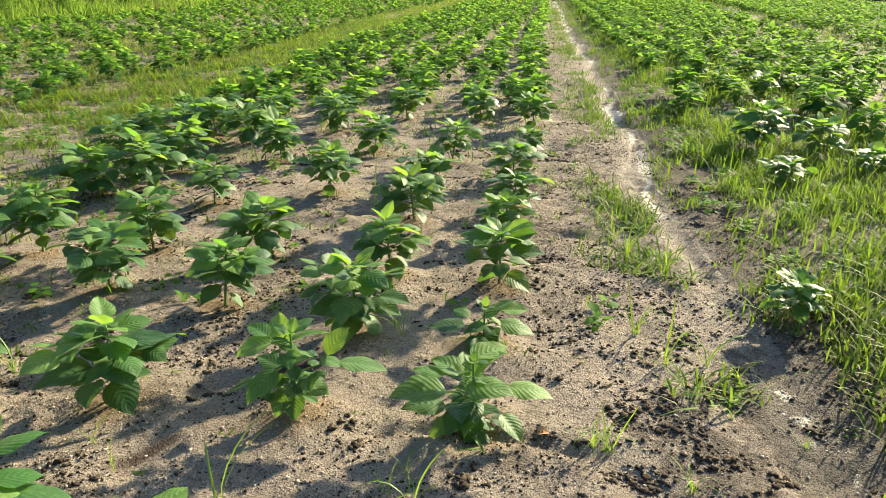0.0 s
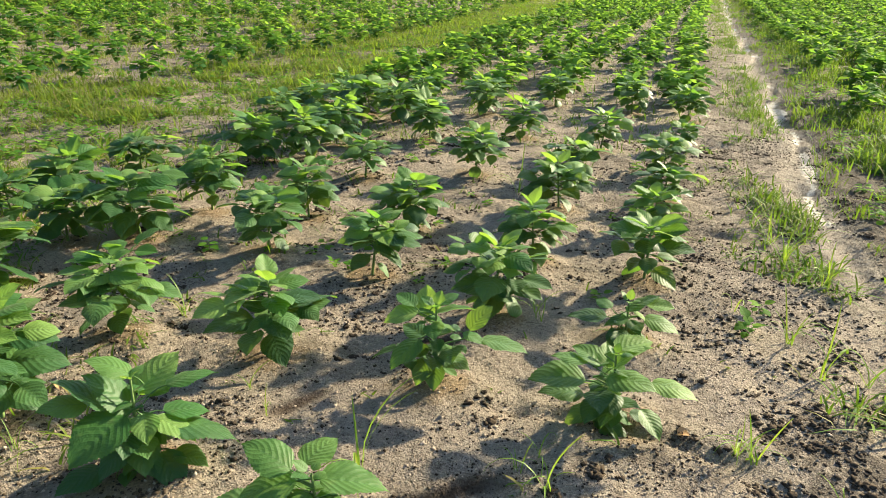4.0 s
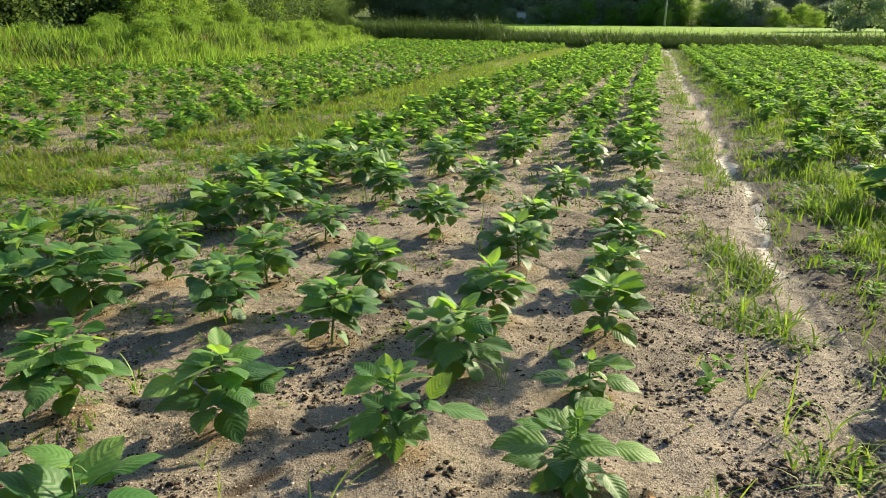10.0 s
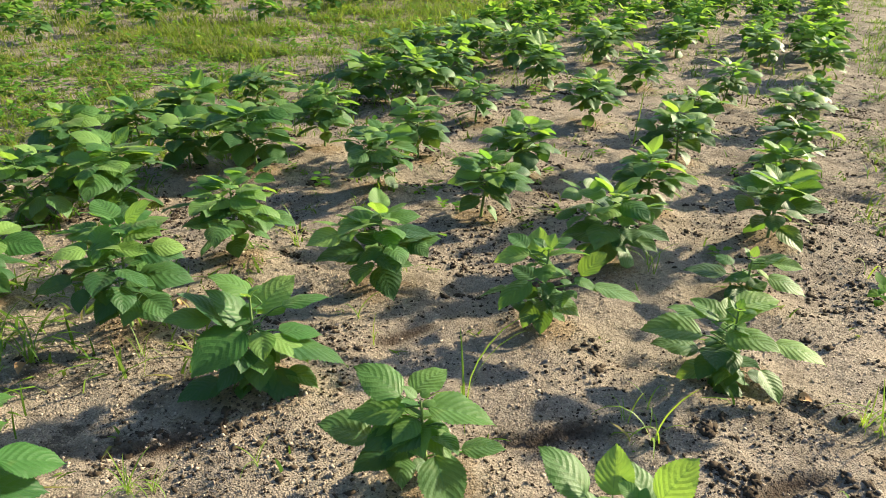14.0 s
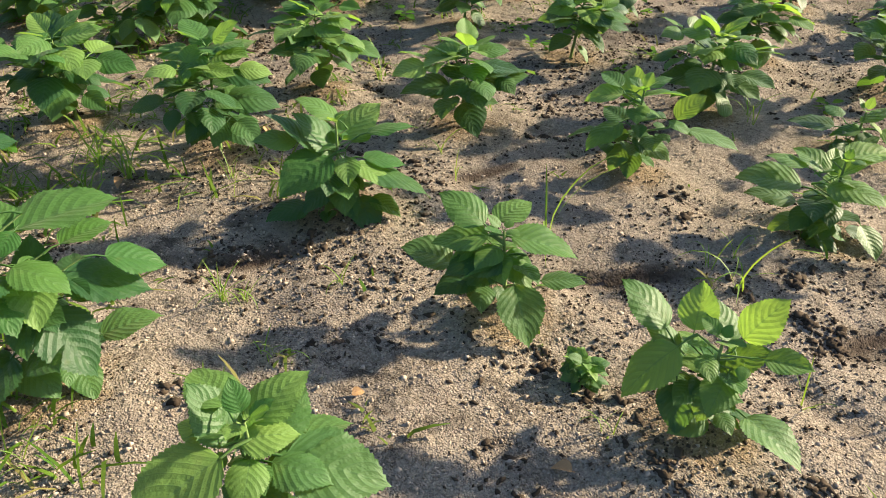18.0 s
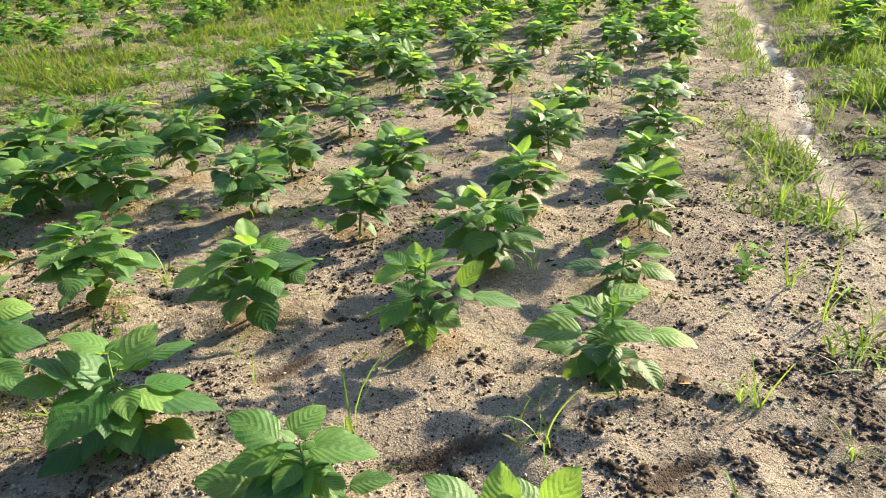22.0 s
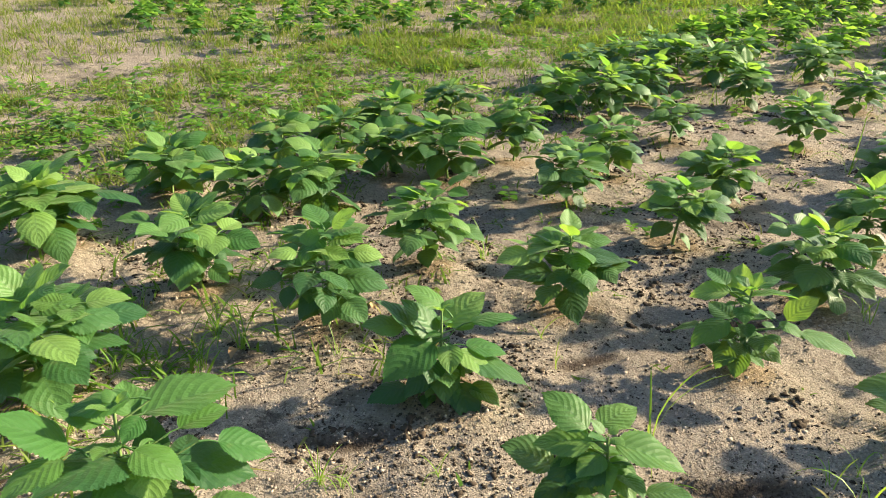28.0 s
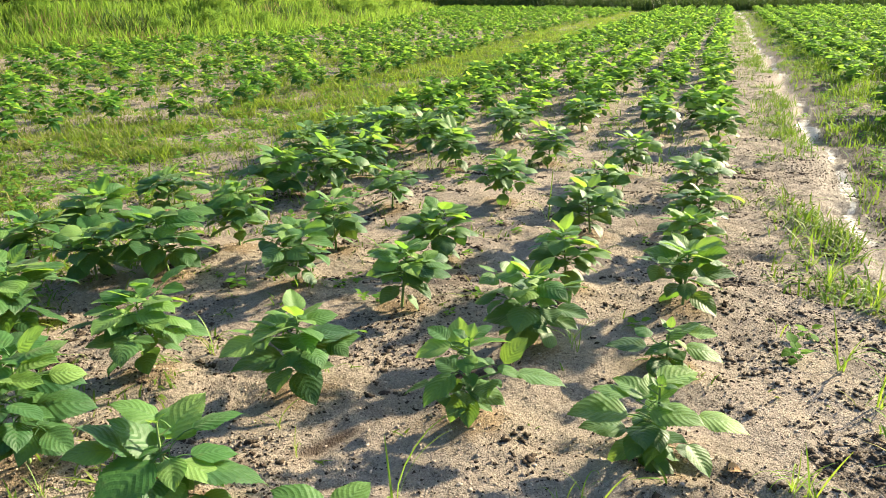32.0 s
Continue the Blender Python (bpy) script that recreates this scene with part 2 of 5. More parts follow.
def single_blade_material():
    n = Nodes("tuft_blade")
    rnd = n.add("ObjectInfo").outputs["Random"]
    pos = n.add("TexCoord").outputs["Object"]
    col = n.mix(rnd, (0.07, 0.17, 0.025), (0.17, 0.28, 0.04))
    col = n.mix(n.math("MULTIPLY", n.noise(pos, 12.0), 0.3), col, (0.25, 0.26, 0.08))
    return n.leafy(col, n.mix(rnd, (0.30, 0.50, 0.03), (0.48, 0.60, 0.05)), 0.33, 0.5, 0.3)


M_BLADE = single_blade_material()
M_VERGE = blade_material("verge_grass", (0.03, 0.08, 0.014), (0.11, 0.18, 0.028), (0.19, 0.16, 0.06), (0.30, 0.46, 0.03), 0.32)
M_TALL = blade_material("bank_grass", (0.05, 0.12, 0.018), (0.17, 0.26, 0.04), (0.15, 0.12, 0.05), (0.32, 0.50, 0.05), 0.4)
M_DIKE = blade_material("dike_grass", (0.045, 0.09, 0.022), (0.09, 0.14, 0.035), (0.085, 0.09, 0.04), (0.14, 0.22, 0.04), 0.2)
M_STRIP = blade_material("olive_weeds", (0.05, 0.09, 0.018), (0.18, 0.21, 0.045), (0.26, 0.20, 0.09), (0.34, 0.50, 0.03), 0.38)
M_STRAW = blade_material("straw", (0.20, 0.16, 0.07), (0.32, 0.26, 0.12), (0.16, 0.12, 0.06), (0.4, 0.34, 0.14), 0.3)
M_RICE = blade_material("rice_blade", (0.12, 0.24, 0.02), (0.18, 0.32, 0.03), (0.25, 0.36, 0.06), (0.5, 0.70, 0.06), 0.5)
# far leaves: distance haze put into the base colour, paler and greyer
M_TREE_HAZED = blade_material("hazed_tree_leaf", (0.19, 0.25, 0.17), (0.29, 0.35, 0.23), (0.16, 0.19, 0.10), (0.40, 0.48, 0.24), 0.65)
M_BUSH = blade_material("bush_leaf", (0.07, 0.16, 0.025), (0.14, 0.26, 0.04), (0.17, 0.25, 0.06), (0.36, 0.52, 0.06), 0.4)
M_CANOPY = plain_material("rice_canopy", (0.13, 0.23, 0.02), (0.20, 0.31, 0.03), 2.5, 0.95, 0.6, 0.05)
M_DARK = blade_material("shade_leaf", (0.03, 0.062, 0.022), (0.075, 0.115, 0.04), (0.085, 0.11, 0.04), (0.16, 0.24, 0.05), 0.3)
# slope bushes: light green, desaturated to stand for haze
M_HILL_HAZED = blade_material("hazed_hill_leaf", (0.16, 0.20, 0.15), (0.26, 0.30, 0.22), (0.22, 0.23, 0.15), (0.26, 0.32, 0.17), 0.35)
M_WATER = plain_material("muddy_water", (0.20, 0.17, 0.13), (0.28, 0.24, 0.19), 9.0, 0.22, 0.3, 0.01)
M_DRY = plain_material("dry_leaf", (0.30, 0.17, 0.08), (0.46, 0.29, 0.15), 40.0, 0.8, 0.4, 0.003)
M_BARK = plain_material("bark", (0.07, 0.055, 0.04), (0.17, 0.14, 0.11), 6.0, 0.95, 0.8, 0.03)


# ---- mesh helpers ----
def part(name, data, material, parent=None, label="", smooth=True):
    """Links a mesh (or a bmesh) as one object, under its thing where there is one."""
    if isinstance(data, bmesh.types.BMesh):
        me = bpy.data.meshes.new(name)
        data.to_mesh(me)
        data.free()
        data = me
    if not data.materials:
        data.materials.append(material)
        if smooth:
            data.polygons.foreach_set("use_smooth", np.ones(len(data.polygons), bool))
    ob = new(name, data)
    if parent is not None:
        ob.parent = parent
    if label:
        ob["label"] = label
    return ob


def mesh_np(name, verts, quads, uvs=None):
    """A mesh from arrays: verts (n, 3), faces (m, 3 or 4), uvs (n, 2) by vertex."""
    me = bpy.data.meshes.new(name)
    k = quads.shape[1]
    me.vertices.add(len(verts))
    me.vertices.foreach_set("co", np.ascontiguousarray(verts, np.float32).ravel())
    me.loops.add(quads.size)
    me.loops.foreach_set("vertex_index", np.ascontiguousarray(quads, np.int32).ravel())
    me.polygons.add(len(quads))
    me.polygons.foreach_set("loop_start", np.arange(0, quads.size, k, dtype=np.int32))
    me.update(calc_edges=True)
    if uvs is not None:
        layer = me.uv_layers.new(name="UVMap")
        layer.data.foreach_set("uv", np.ascontiguousarray(uvs[quads.ravel()], np.float32).ravel())
    me.validate()
    return me


def repeat(verts, quads, uvs, mats):
    """Copies of one piece at many 4 x 4 poses, in one set of arrays."""
    mats = np.asarray(mats, float)
    v = np.einsum("kij,nj->kni", mats[:, :3, :3], verts) + mats[:, None, :3, 3]
    q = quads[None] + (np.arange(len(mats)) * len(verts))[:, None, None]
    u = None if uvs is None else np.tile(uvs, (len(mats), 1))
    return v.reshape(-1, 3), q.reshape(-1, quads.shape[1]), u


def turned(x, y, z, az, scale, tilt=None):
    """Many poses: places, turns about z and sizes."""
    c, s = np.cos(az) * scale, np.sin(az) * scale
    m = np.zeros((len(c), 4, 4))
    m[:, 0, 0], m[:, 0, 1], m[:, 1, 0], m[:, 1, 1], m[:, 2, 2], m[:, 3, 3] = c, -s, s, c, scale, 1
    m[:, 0, 3], m[:, 1, 3], m[:, 2, 3] = x, y, z
    return m


def smooth_noise(x, y, cell, seed):
    """Value noise between -1 and 1 on arrays."""
    r = np.random.RandomState(seed).uniform(-1, 1, (256, 256))
    gx, gy = x / cell, y / cell
    ix, iy = np.floor(gx).astype(int), np.floor(gy).astype(int)
    fx, fy = gx - ix, gy - iy
    fx, fy = fx * fx * (3 - 2 * fx), fy * fy * (3 - 2 * fy)
    a, b = r[ix % 256, iy % 256], r[(ix + 1) % 256, iy % 256]
    c, d = r[ix % 256, (iy + 1) % 256], r[(ix + 1) % 256, (iy + 1) % 256]
    return (a * (1 - fx) + b * fx) * (1 - fy) + (c * (1 - fx) + d * fx) * fy


# ---- the lie of the land ----
# near plants, row by row: x, y, height, spread
ROW_A = [(-0.17, 1.90, 0.31, 0.55), (-0.22, 2.45, 0.21, 0.45), (-0.23, 3.02, 0.28, 0.50), (-0.285, 3.75, 0.22, 0.44), (-0.30, 4.30, 0.21, 0.44), (-0.36, 5.0, 0.24, 0.48), (-0.31, 5.8, 0.2, 0.36), (-0.35, 6.9, 0.32, 0.48)]
ROW_B = [(-0.77, 1.88, 0.34, 0.52), (-0.735, 2.42, 0.32, 0.48), (-0.75, 3.05, 0.29, 0.42), (-0.82, 3.84, 0.29, 0.50), (-0.93, 4.6, 0.24, 0.48), (-0.9, 5.5, 0.32, 0.45), (-0.9, 7.1, 0.36, 0.48)]
ROW_C = [(-1.40, 1.82, 0.32, 0.50), (-1.37, 2.57, 0.31, 0.44), (-1.47, 3.17, 0.31, 0.46), (-1.52, 4.36, 0.32, 0.46), (-1.57, 5.65, 0.32, 0.48), (-1.66, 7.1, 0.32, 0.48)]
ROW_D = [(-1.98, 1.70, 0.33, 0.45), (-1.97, 2.63, 0.33, 0.48), (-2.06, 3.15, 0.34, 0.42), (-2.16, 4.0, 0.28, 0.44), (-2.19, 5.17, 0.34, 0.50), (-2.14, 6.38, 0.36, 0.49)]
ROW_F = [(-3.23, 0.71, 0.30, 0.66), (-2.46, 0.97, 0.36, 0.46), (-2.93, 1.49, 0.32, 0.46), (-3.46, 1.36, 0.26, 0.56), (-3.54, 2.08, 0.27, 0.46), (-3.41, 2.41, 0.24, 0.42), (-3.57, 2.94, 0.25, 0.54), (-3.53, 3.46, 0.26, 0.46), (-2.78, 4.70, 0.32, 0.47), (-3.0, 5.2, 0.28, 0.48), (-3.11, 5.9, 0.31, 0.6), (-2.7, 5.7, 0.3, 0.5)]
ROW_E = [(-1.88, 1.13, 0.40, 0.48), (-2.81, 1.79, 0.32, 0.55), (-2.93, 2.32, 0.30, 0.42), (-2.65, 2.52, 0.33, 0.51), (-2.58, 2.98, 0.38, 0.42), (-2.97, 4.0, 0.34, 0.55), (-2.69, 4.19, 0.36, 0.44)]
RIGHT = [(1.54, 6.47, 0.42, 0.56), (2.06, 6.38, 0.32, 0.56), (1.03, 2.99, 0.18, 0.30), (2.25, 5.77, 0.20, 0.44), (1.54, 5.29, 0.16, 0.40), (2.19, 9.2, 0.28, 0.48)]
FRONT = [(-1.34, 1.13, 0.34, 0.56), (-0.72, 1.07, 0.33, 0.48), (-1.36, 0.21, 0.44, 0.66), (-2.14, 0.28, 0.38, 0.58), (-0.195, 1.0, 0.33, 0.46), (-0.67, 0.26, 0.38, 0.48)]
ROWS = (FRONT, ROW_A, ROW_B, ROW_C, ROW_D, ROW_E, ROW_F, RIGHT)


SCARPS = [(-0.54, 1.43, 0.17, 0.04), (-1.40, 0.82, 0.14, 0.035), (0.05, 1.55, 0.14, 0.03), (-0.9, 2.2, 0.12, 0.025), (-1.15, 1.62, 0.12, 0.022)]


def furrow_x(y):
    """The middle of the wet furrow between the two beds."""
    return np.interp(y, [-3, 2, 2.9, 3.7, 4.3, 5.7, 8.2, 13.2, 17.8, 32, 45], [1.35, 0.95, 0.82, 0.67, 0.62, 0.56, 0.43, 0.12, -0.27, -1.1, -2.0]) + 0.05 * np.sin(y * 2.1) * np.clip(y / 6, 0, 1)


def strip_x(y):
    """The middle of the weedy strip between the near bed and the bed beyond it."""
    return np.interp(y, [-3, 3.5, 7, 10, 15, 26, 36, 60], [-5.1, -5.2, -5.15, -5.2, -5.4, -6.4, -6.5, -8])


def bank_x(y):
    """The foot of the overgrown bank along the field."""
    return np.interp(y, [-40, 0, 12, 16, 20, 28, 39, 53, 70, 120], [-21, -19, -17.2, -15.6, -14.8, -15.9, -19.5, -24.5, -32, -55])


def field_end(x):
    """Where the crop ends and the dike of the paddy begins."""
    return np.interp(x, [-60, -30, -20, -6, 0, 8, 60], [58, 54, 50, 46, 47, 52, 70])


def rise(t):
    t = np.clip(t, 0, 1)
    return t * t * (3 - 2 * t)


def height(x, y):
    x, y = np.asarray(x, float), np.asarray(y, float)
    near = np.exp(-((x + 1) ** 2 + (y - 3) ** 2) / 160)
    z = 0.06 + 0.03 * smooth_noise(x, y, 3.1, 3) + 0.018 * smooth_noise(x, y, 0.55, 4) + near * (0.012 * smooth_noise(x, y, 0.17, 5) + 0.006 * smooth_noise(x, y, 0.06, 6))
    rill = smooth_noise(x + 0.25 * smooth_noise(x, y, 0.3, 21), y * 1.6, 0.85, 22)
    z = z - near * 0.024 * np.exp(-(rill / 0.13) ** 2) * rise(0.5 + 1.6 * smooth_noise(x, y, 0.9, 26))
    if x.min() < 3 and y.min() < 10:
        for row in ROWS:
            for px, py, _, w in row:
                z = z + 0.028 * np.exp(-((x - px) ** 2 + (y - py) ** 2) / (0.055 * w))
    for cx, cy, run, deep in SCARPS:                       # low washed-out steps in the sand
        u, v = 0.7 * (x - cx) + 0.7 * (y - cy), 0.7 * (x - cx) - 0.7 * (y - cy) + 0.04 * smooth_noise(x, y, 0.12, 48)
        z = z - deep * np.exp(-(u / run) ** 4) * rise(v / 0.03) * np.exp(-np.clip(v, 0, 1) / 0.16)
    d = x - furrow_x(y)
    wide = 0.09 + 0.05 * smooth_noise(x * 0, y, 0.5, 7)
    z = z - (0.045 + 0.02 * smooth_noise(x, y, 0.4, 9)) * np.exp(-np.abs(d / wide) ** 3) * rise((60 - y) / 10) * (0.35 + 0.45 * rise((y - 4) / 4))
    z = z + 0.015 * rise((d - 0.10) / 0.16) * rise((1.4 - d) / 1.0)
    z = z - 0.05 * np.exp(-((x - strip_x(y)) / 0.5) ** 2)
    up = bank_x(y) - x
    z = z + (0.85 + 0.3 * smooth_noise(x, y, 5.0, 8)) * rise(up / 3.2) + 0.03 * np.clip(up - 3, 0, 300)
    far = y - field_end(x)
    z = z + 0.30 * rise(far / 2.0) + np.clip(far, 0, 70) * 0.0085 + 0.16 * np.clip(far - 78, 0, 400)
    side = np.abs(x) - 120
    return z + 0.1 * np.clip(side, 0, 300)


def grown(first, step, grow, end):
    out = [first]
    while out[-1] < end:
        out.append(out[-1] + step)
        step *= grow
    return out


xs = np.unique(np.round(np.r_[[-v for v in grown(4.2, 0.05, 1.07, 420)], np.arange(-4.18, 2.0, 0.022), grown(2.0, 0.03, 1.07, 420)], 4))
ys = np.unique(np.round(np.r_[[-v for v in grown(1.2, 0.05, 1.12, 400)], np.arange(-1.18, 6.5, 0.024), grown(6.5, 0.03, 1.045, 560)], 4))
gx, gy = np.meshgrid(xs, ys)
gz = height(gx, gy)
nx, ny = len(xs), len(ys)
idx = np.arange(nx * ny).reshape(ny, nx)
gq = np.stack([idx[:-1, :-1], idx[:-1, 1:], idx[1:, 1:], idx[1:, :-1]], -1).reshape(-1, 4)
me = mesh_np("ground", np.stack([gx, gy, gz], -1).reshape(-1, 3), gq)
d = gx - furrow_x(gy)
damp = 0.8 * np.exp(-np.abs((d - 0.04) / 0.16) ** 2.5) + 0.3 * np.exp(-((d + 0.3) / 0.35) ** 2) + 0.35 * np.exp(-((gx - strip_x(gy)) / 0.6) ** 2)
me.attributes.new("damp", "FLOAT", "POINT").data.foreach_set("value", damp.astype(np.float32).ravel())
rill = smooth_noise(gx + 0.25 * smooth_noise(gx, gy, 0.3, 21), gy * 1.6, 0.85, 22)
# darker along the rills
loose_shade = np.exp(-((rill - 0.03) / 0.05) ** 2) * 0.4 * (smooth_noise(gx, gy, 0.5, 23) > -0.3)
# patches of dark crumbly soil
loose_shade = np.maximum(loose_shade, rise(smooth_noise(gx, gy, 0.22, 11) * 1.4 + smooth_noise(gx, gy, 0.07, 12) * 0.9 + 0.3 * np.exp(-((gx - furrow_x(gy) + 0.5) / 0.4) ** 2) - 0.72) * 0.5)
# the shadow line below each step's edge, painted into the soil colour
for cx, cy, run, deep in SCARPS:
    u, v = 0.7 * (gx - cx) + 0.7 * (gy - cy), 0.7 * (gx - cx) - 0.7 * (gy - cy) + 0.04 * smooth_noise(gx, gy, 0.12, 48)
    loose_shade = np.maximum(loose_shade, np.exp(-(u / run) ** 4) * np.exp(-((v - 0.02) / 0.035) ** 2))
me.attributes.new("loose_shade", "FLOAT", "POINT").data.foreach_set("value", loose_shade.astype(np.float32).ravel())
wash = np.exp(-np.abs((d - 0.02 - 0.05 * smooth_noise(gx * 0, gy, 0.35, 44)) / (0.05 + 0.03 * smooth_noise(gx * 0, gy, 0.4, 43) + 0.05 * rise((gy - 18) / 10))) ** 3) * np.clip(0.45 + 0.9 * smooth_noise(gx * 0, gy, 0.5, 45) + 0.4 * rise((gy - 18) / 8), 0, 1) * (0.75 * rise((gy - 0.8) / 1.2) + 0.25 * rise((gy - 4) / 4))
wash = np.maximum(wash, 0.9 * np.exp(-np.abs((gx - strip_x(gy) - 0.3) / 0.35) ** 3) * rise((gy - 28) / 3) * rise((40 - gy) / 4))
me.attributes.new("wash", "FLOAT", "POINT").data.foreach_set("value", wash.astype(np.float32).ravel())
mud = 1.1 * rise((d - 0.05) / 0.10) * rise((0.7 - d) / 0.3) + 0.5 * rise((d - 0.4) / 0.3) * rise((2.6 - d) / 1.0)
mud = np.maximum(mud, 0.75 * rise((d + 0.3) / 0.2) * rise((0.6 - d) / 0.3) * rise((3.2 - gy) / 1.0))
mud = np.maximum(mud, 0.62 * np.exp(-((gx - 0.55) / 0.36) ** 2 - ((gy - 2.0) / 0.6) ** 2))
mud = np.maximum(mud, 0.25 * np.exp(-np.abs((gx - strip_x(gy)) / 1.0) ** 4))
mud = np.maximum(mud, 0.40 * rise(2.2 * smooth_noise(gx, gy, 0.8, 71) + 0.9 * smooth_noise(gx, gy, 0.21, 72) - 0.3))
foot = np.zeros_like(gx)
for row in ROWS:
    for px, py, _, w in row:
        foot = np.maximum(foot, 0.85 * np.exp(-((gx - px) ** 2 + (gy - py) ** 2) / (0.05 * w)))
me.attributes.new("foot", "FLOAT", "POINT").data.foreach_set("value", foot.astype(np.float32).ravel())
mud = np.maximum(mud, 0.40 * rise((gy - 4.5) / 4) * rise((-0.05 - d) / 0.4))
me.attributes.new("mud", "FLOAT", "POINT").data.foreach_set("value", mud.astype(np.float32).ravel())
turf = np.maximum(rise((bank_x(gy) - gx + 0.2) / 1.5), rise((gy - field_end(gx) + 0.5) / 1.5))
turf = np.maximum(turf, (0.3 + 0.35 * rise((gy - 4) / 5)) * np.exp(-np.abs((gx - strip_x(gy)) / 1.2) ** 4) * rise(0.75 + 1.2 * smooth_noise(gx, gy, 0.7, 46)))
turf = np.maximum(turf, 0.5 * rise((d - 0.3) / 0.5) * rise(0.6 + 1.2 * smooth_noise(gx, gy, 0.6, 47)))
turf = np.maximum(turf, np.maximum(rise((gx - 9) / 3), rise((-2 - gy) / 3)))
me.attributes.new("turf", "FLOAT", "POINT").data.foreach_set("value", turf.astype(np.float32).ravel())
ground = tagged(part("ground", me, M_GROUND), "pale sandy field soil with dark clods and damp furrows", "ground", kind="structure")


# ---- perilla plants ----
def leaf_arrays(nu, nv, droop, fold, curl, twist, stalk=0.30, tooth=0.018, quilt=0.0):
    """One ovate, toothed leaf on its stalk, the blade 1 long, growing along +x from the stem: verts, quads, uvs."""
    us, vs = np.linspace(-1, 1, nu + 1), np.linspace(0, 1, nv + 1)
    u, v = np.meshgrid(us, vs)
    wide = 0.385 * np.sin(np.pi * np.clip(v, 0, 1) ** 0.70) ** 0.82 * (1 - 0.25 * v ** 3) * (1 - 0.45 * np.clip((v - 0.82) / 0.18, 0, 1) ** 1.5)
    wide[0], wide[-1] = 0.012, 0.004
    if tooth:
        edge = np.abs(u) > 0.99
        wide = wide + edge * tooth * np.where(np.arange(nv + 1)[:, None] % 2, 1, -0.6) * (np.sin(np.pi * v) > 0.1)
    bend = np.cumsum(np.r_[0, np.full(nv, droop / nv)])
    ax, az = np.cumsum(np.r_[0, np.cos(bend[1:]) / nv]), -np.cumsum(np.r_[0, np.sin(bend[1:]) / nv])
    across = u * wide
    lift = fold * np.abs(across) - curl * across ** 2 / 0.4 + quilt * (np.abs(np.sin((v * 7.5 - np.abs(u) ** 1.15 * 2.7 + 0.06) * np.pi)) - 0.6) * np.sin(np.pi * v) * np.clip(np.abs(u) * 4, 0, 1) + 1.6 * quilt * np.abs(u) ** 3 * np.sin(v * 17 + u * 1.3)
    lift = lift + twist * across * v
    x = stalk + ax[:, None] + np.sin(bend)[:, None] * lift
    z = az[:, None] + np.cos(bend)[:, None] * lift
    blade = np.stack([x, across, z], -1).reshape(-1, 3)
    i = np.arange((nu + 1) * (nv + 1)).reshape(nv + 1, nu + 1)
    quads = np.stack([i[:-1, :-1], i[:-1, 1:], i[1:, 1:], i[1:, :-1]], -1).reshape(-1, 4)
    uvs = np.stack([u * 0.5 + 0.5, v], -1).reshape(-1, 2)
    n, r = len(blade), 0.016
    ring = np.array([(0, -r, -r), (0, r, -r), (0, r, r * 0.6), (0, -r, r * 0.6)])
    tube = np.concatenate([ring * 1.3, ring * 0.8 + (stalk * 0.5, 0, 0.03), ring * 0.6 + (stalk + 0.02, 0, 0)])
    tq = [[n + 4 * k + j, n + 4 * k + (j + 1) % 4, n + 4 * k + 4 + (j + 1) % 4, n + 4 * k + 4 + j] for k in range(2) for j in range(4)]
    return np.concatenate([blade, tube]), np.concatenate([quads, tq]), np.concatenate([uvs, np.tile([[0.5, 0.02]], (12, 1))])


SHAPES = [(0.45, 0.22, 0.25, 0.05), (0.7, 0.18, 0.3, -0.15), (0.30, 0.40, 0.25, 0.2), (0.95, 0.15, 0.35, 0.12), (0.55, 0.30, 0.15, -0.3), (0.2, 0.32, 0.3, 0.0)]
FINE = [leaf_arrays(8, 36, *s, quilt=0.007) for s in SHAPES]
PLAIN = [leaf_arrays(4, 8, *s, tooth=0.0, quilt=0.0) for s in SHAPES]
ROUGH = [leaf_arrays(2, 4, *s, tooth=0.0, quilt=0.0) for s in SHAPES]
FINE_MESH = [mesh_np("leaf", *a) for a in FINE + FINE]
PLAIN_MESH = [mesh_np("leaf", *a) for a in PLAIN + PLAIN]


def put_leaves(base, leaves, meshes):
    """Links the leaves of a plant one by one: the upper ones young and coloured as sunlit, those below older with shade
    painted in.
    """
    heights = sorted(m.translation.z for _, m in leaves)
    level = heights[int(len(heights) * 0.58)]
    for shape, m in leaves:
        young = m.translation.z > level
        part("leaf", meshes[shape + 6 * young], M_LEAF_LIT if young else M_LEAF_SHADED, base).matrix_basis = m


def leaf_pose(at, az, up, size, roll=0.0):
    """A leaf that leaves its twig at a place, turned az, rising by up (degrees)."""
    return Matrix.Translation(at) @ pose(0, 0, 0, 0, 0, az) @ pose(0, 0, 0, roll, -up, 0) @ Matrix.Scale(size, 4)


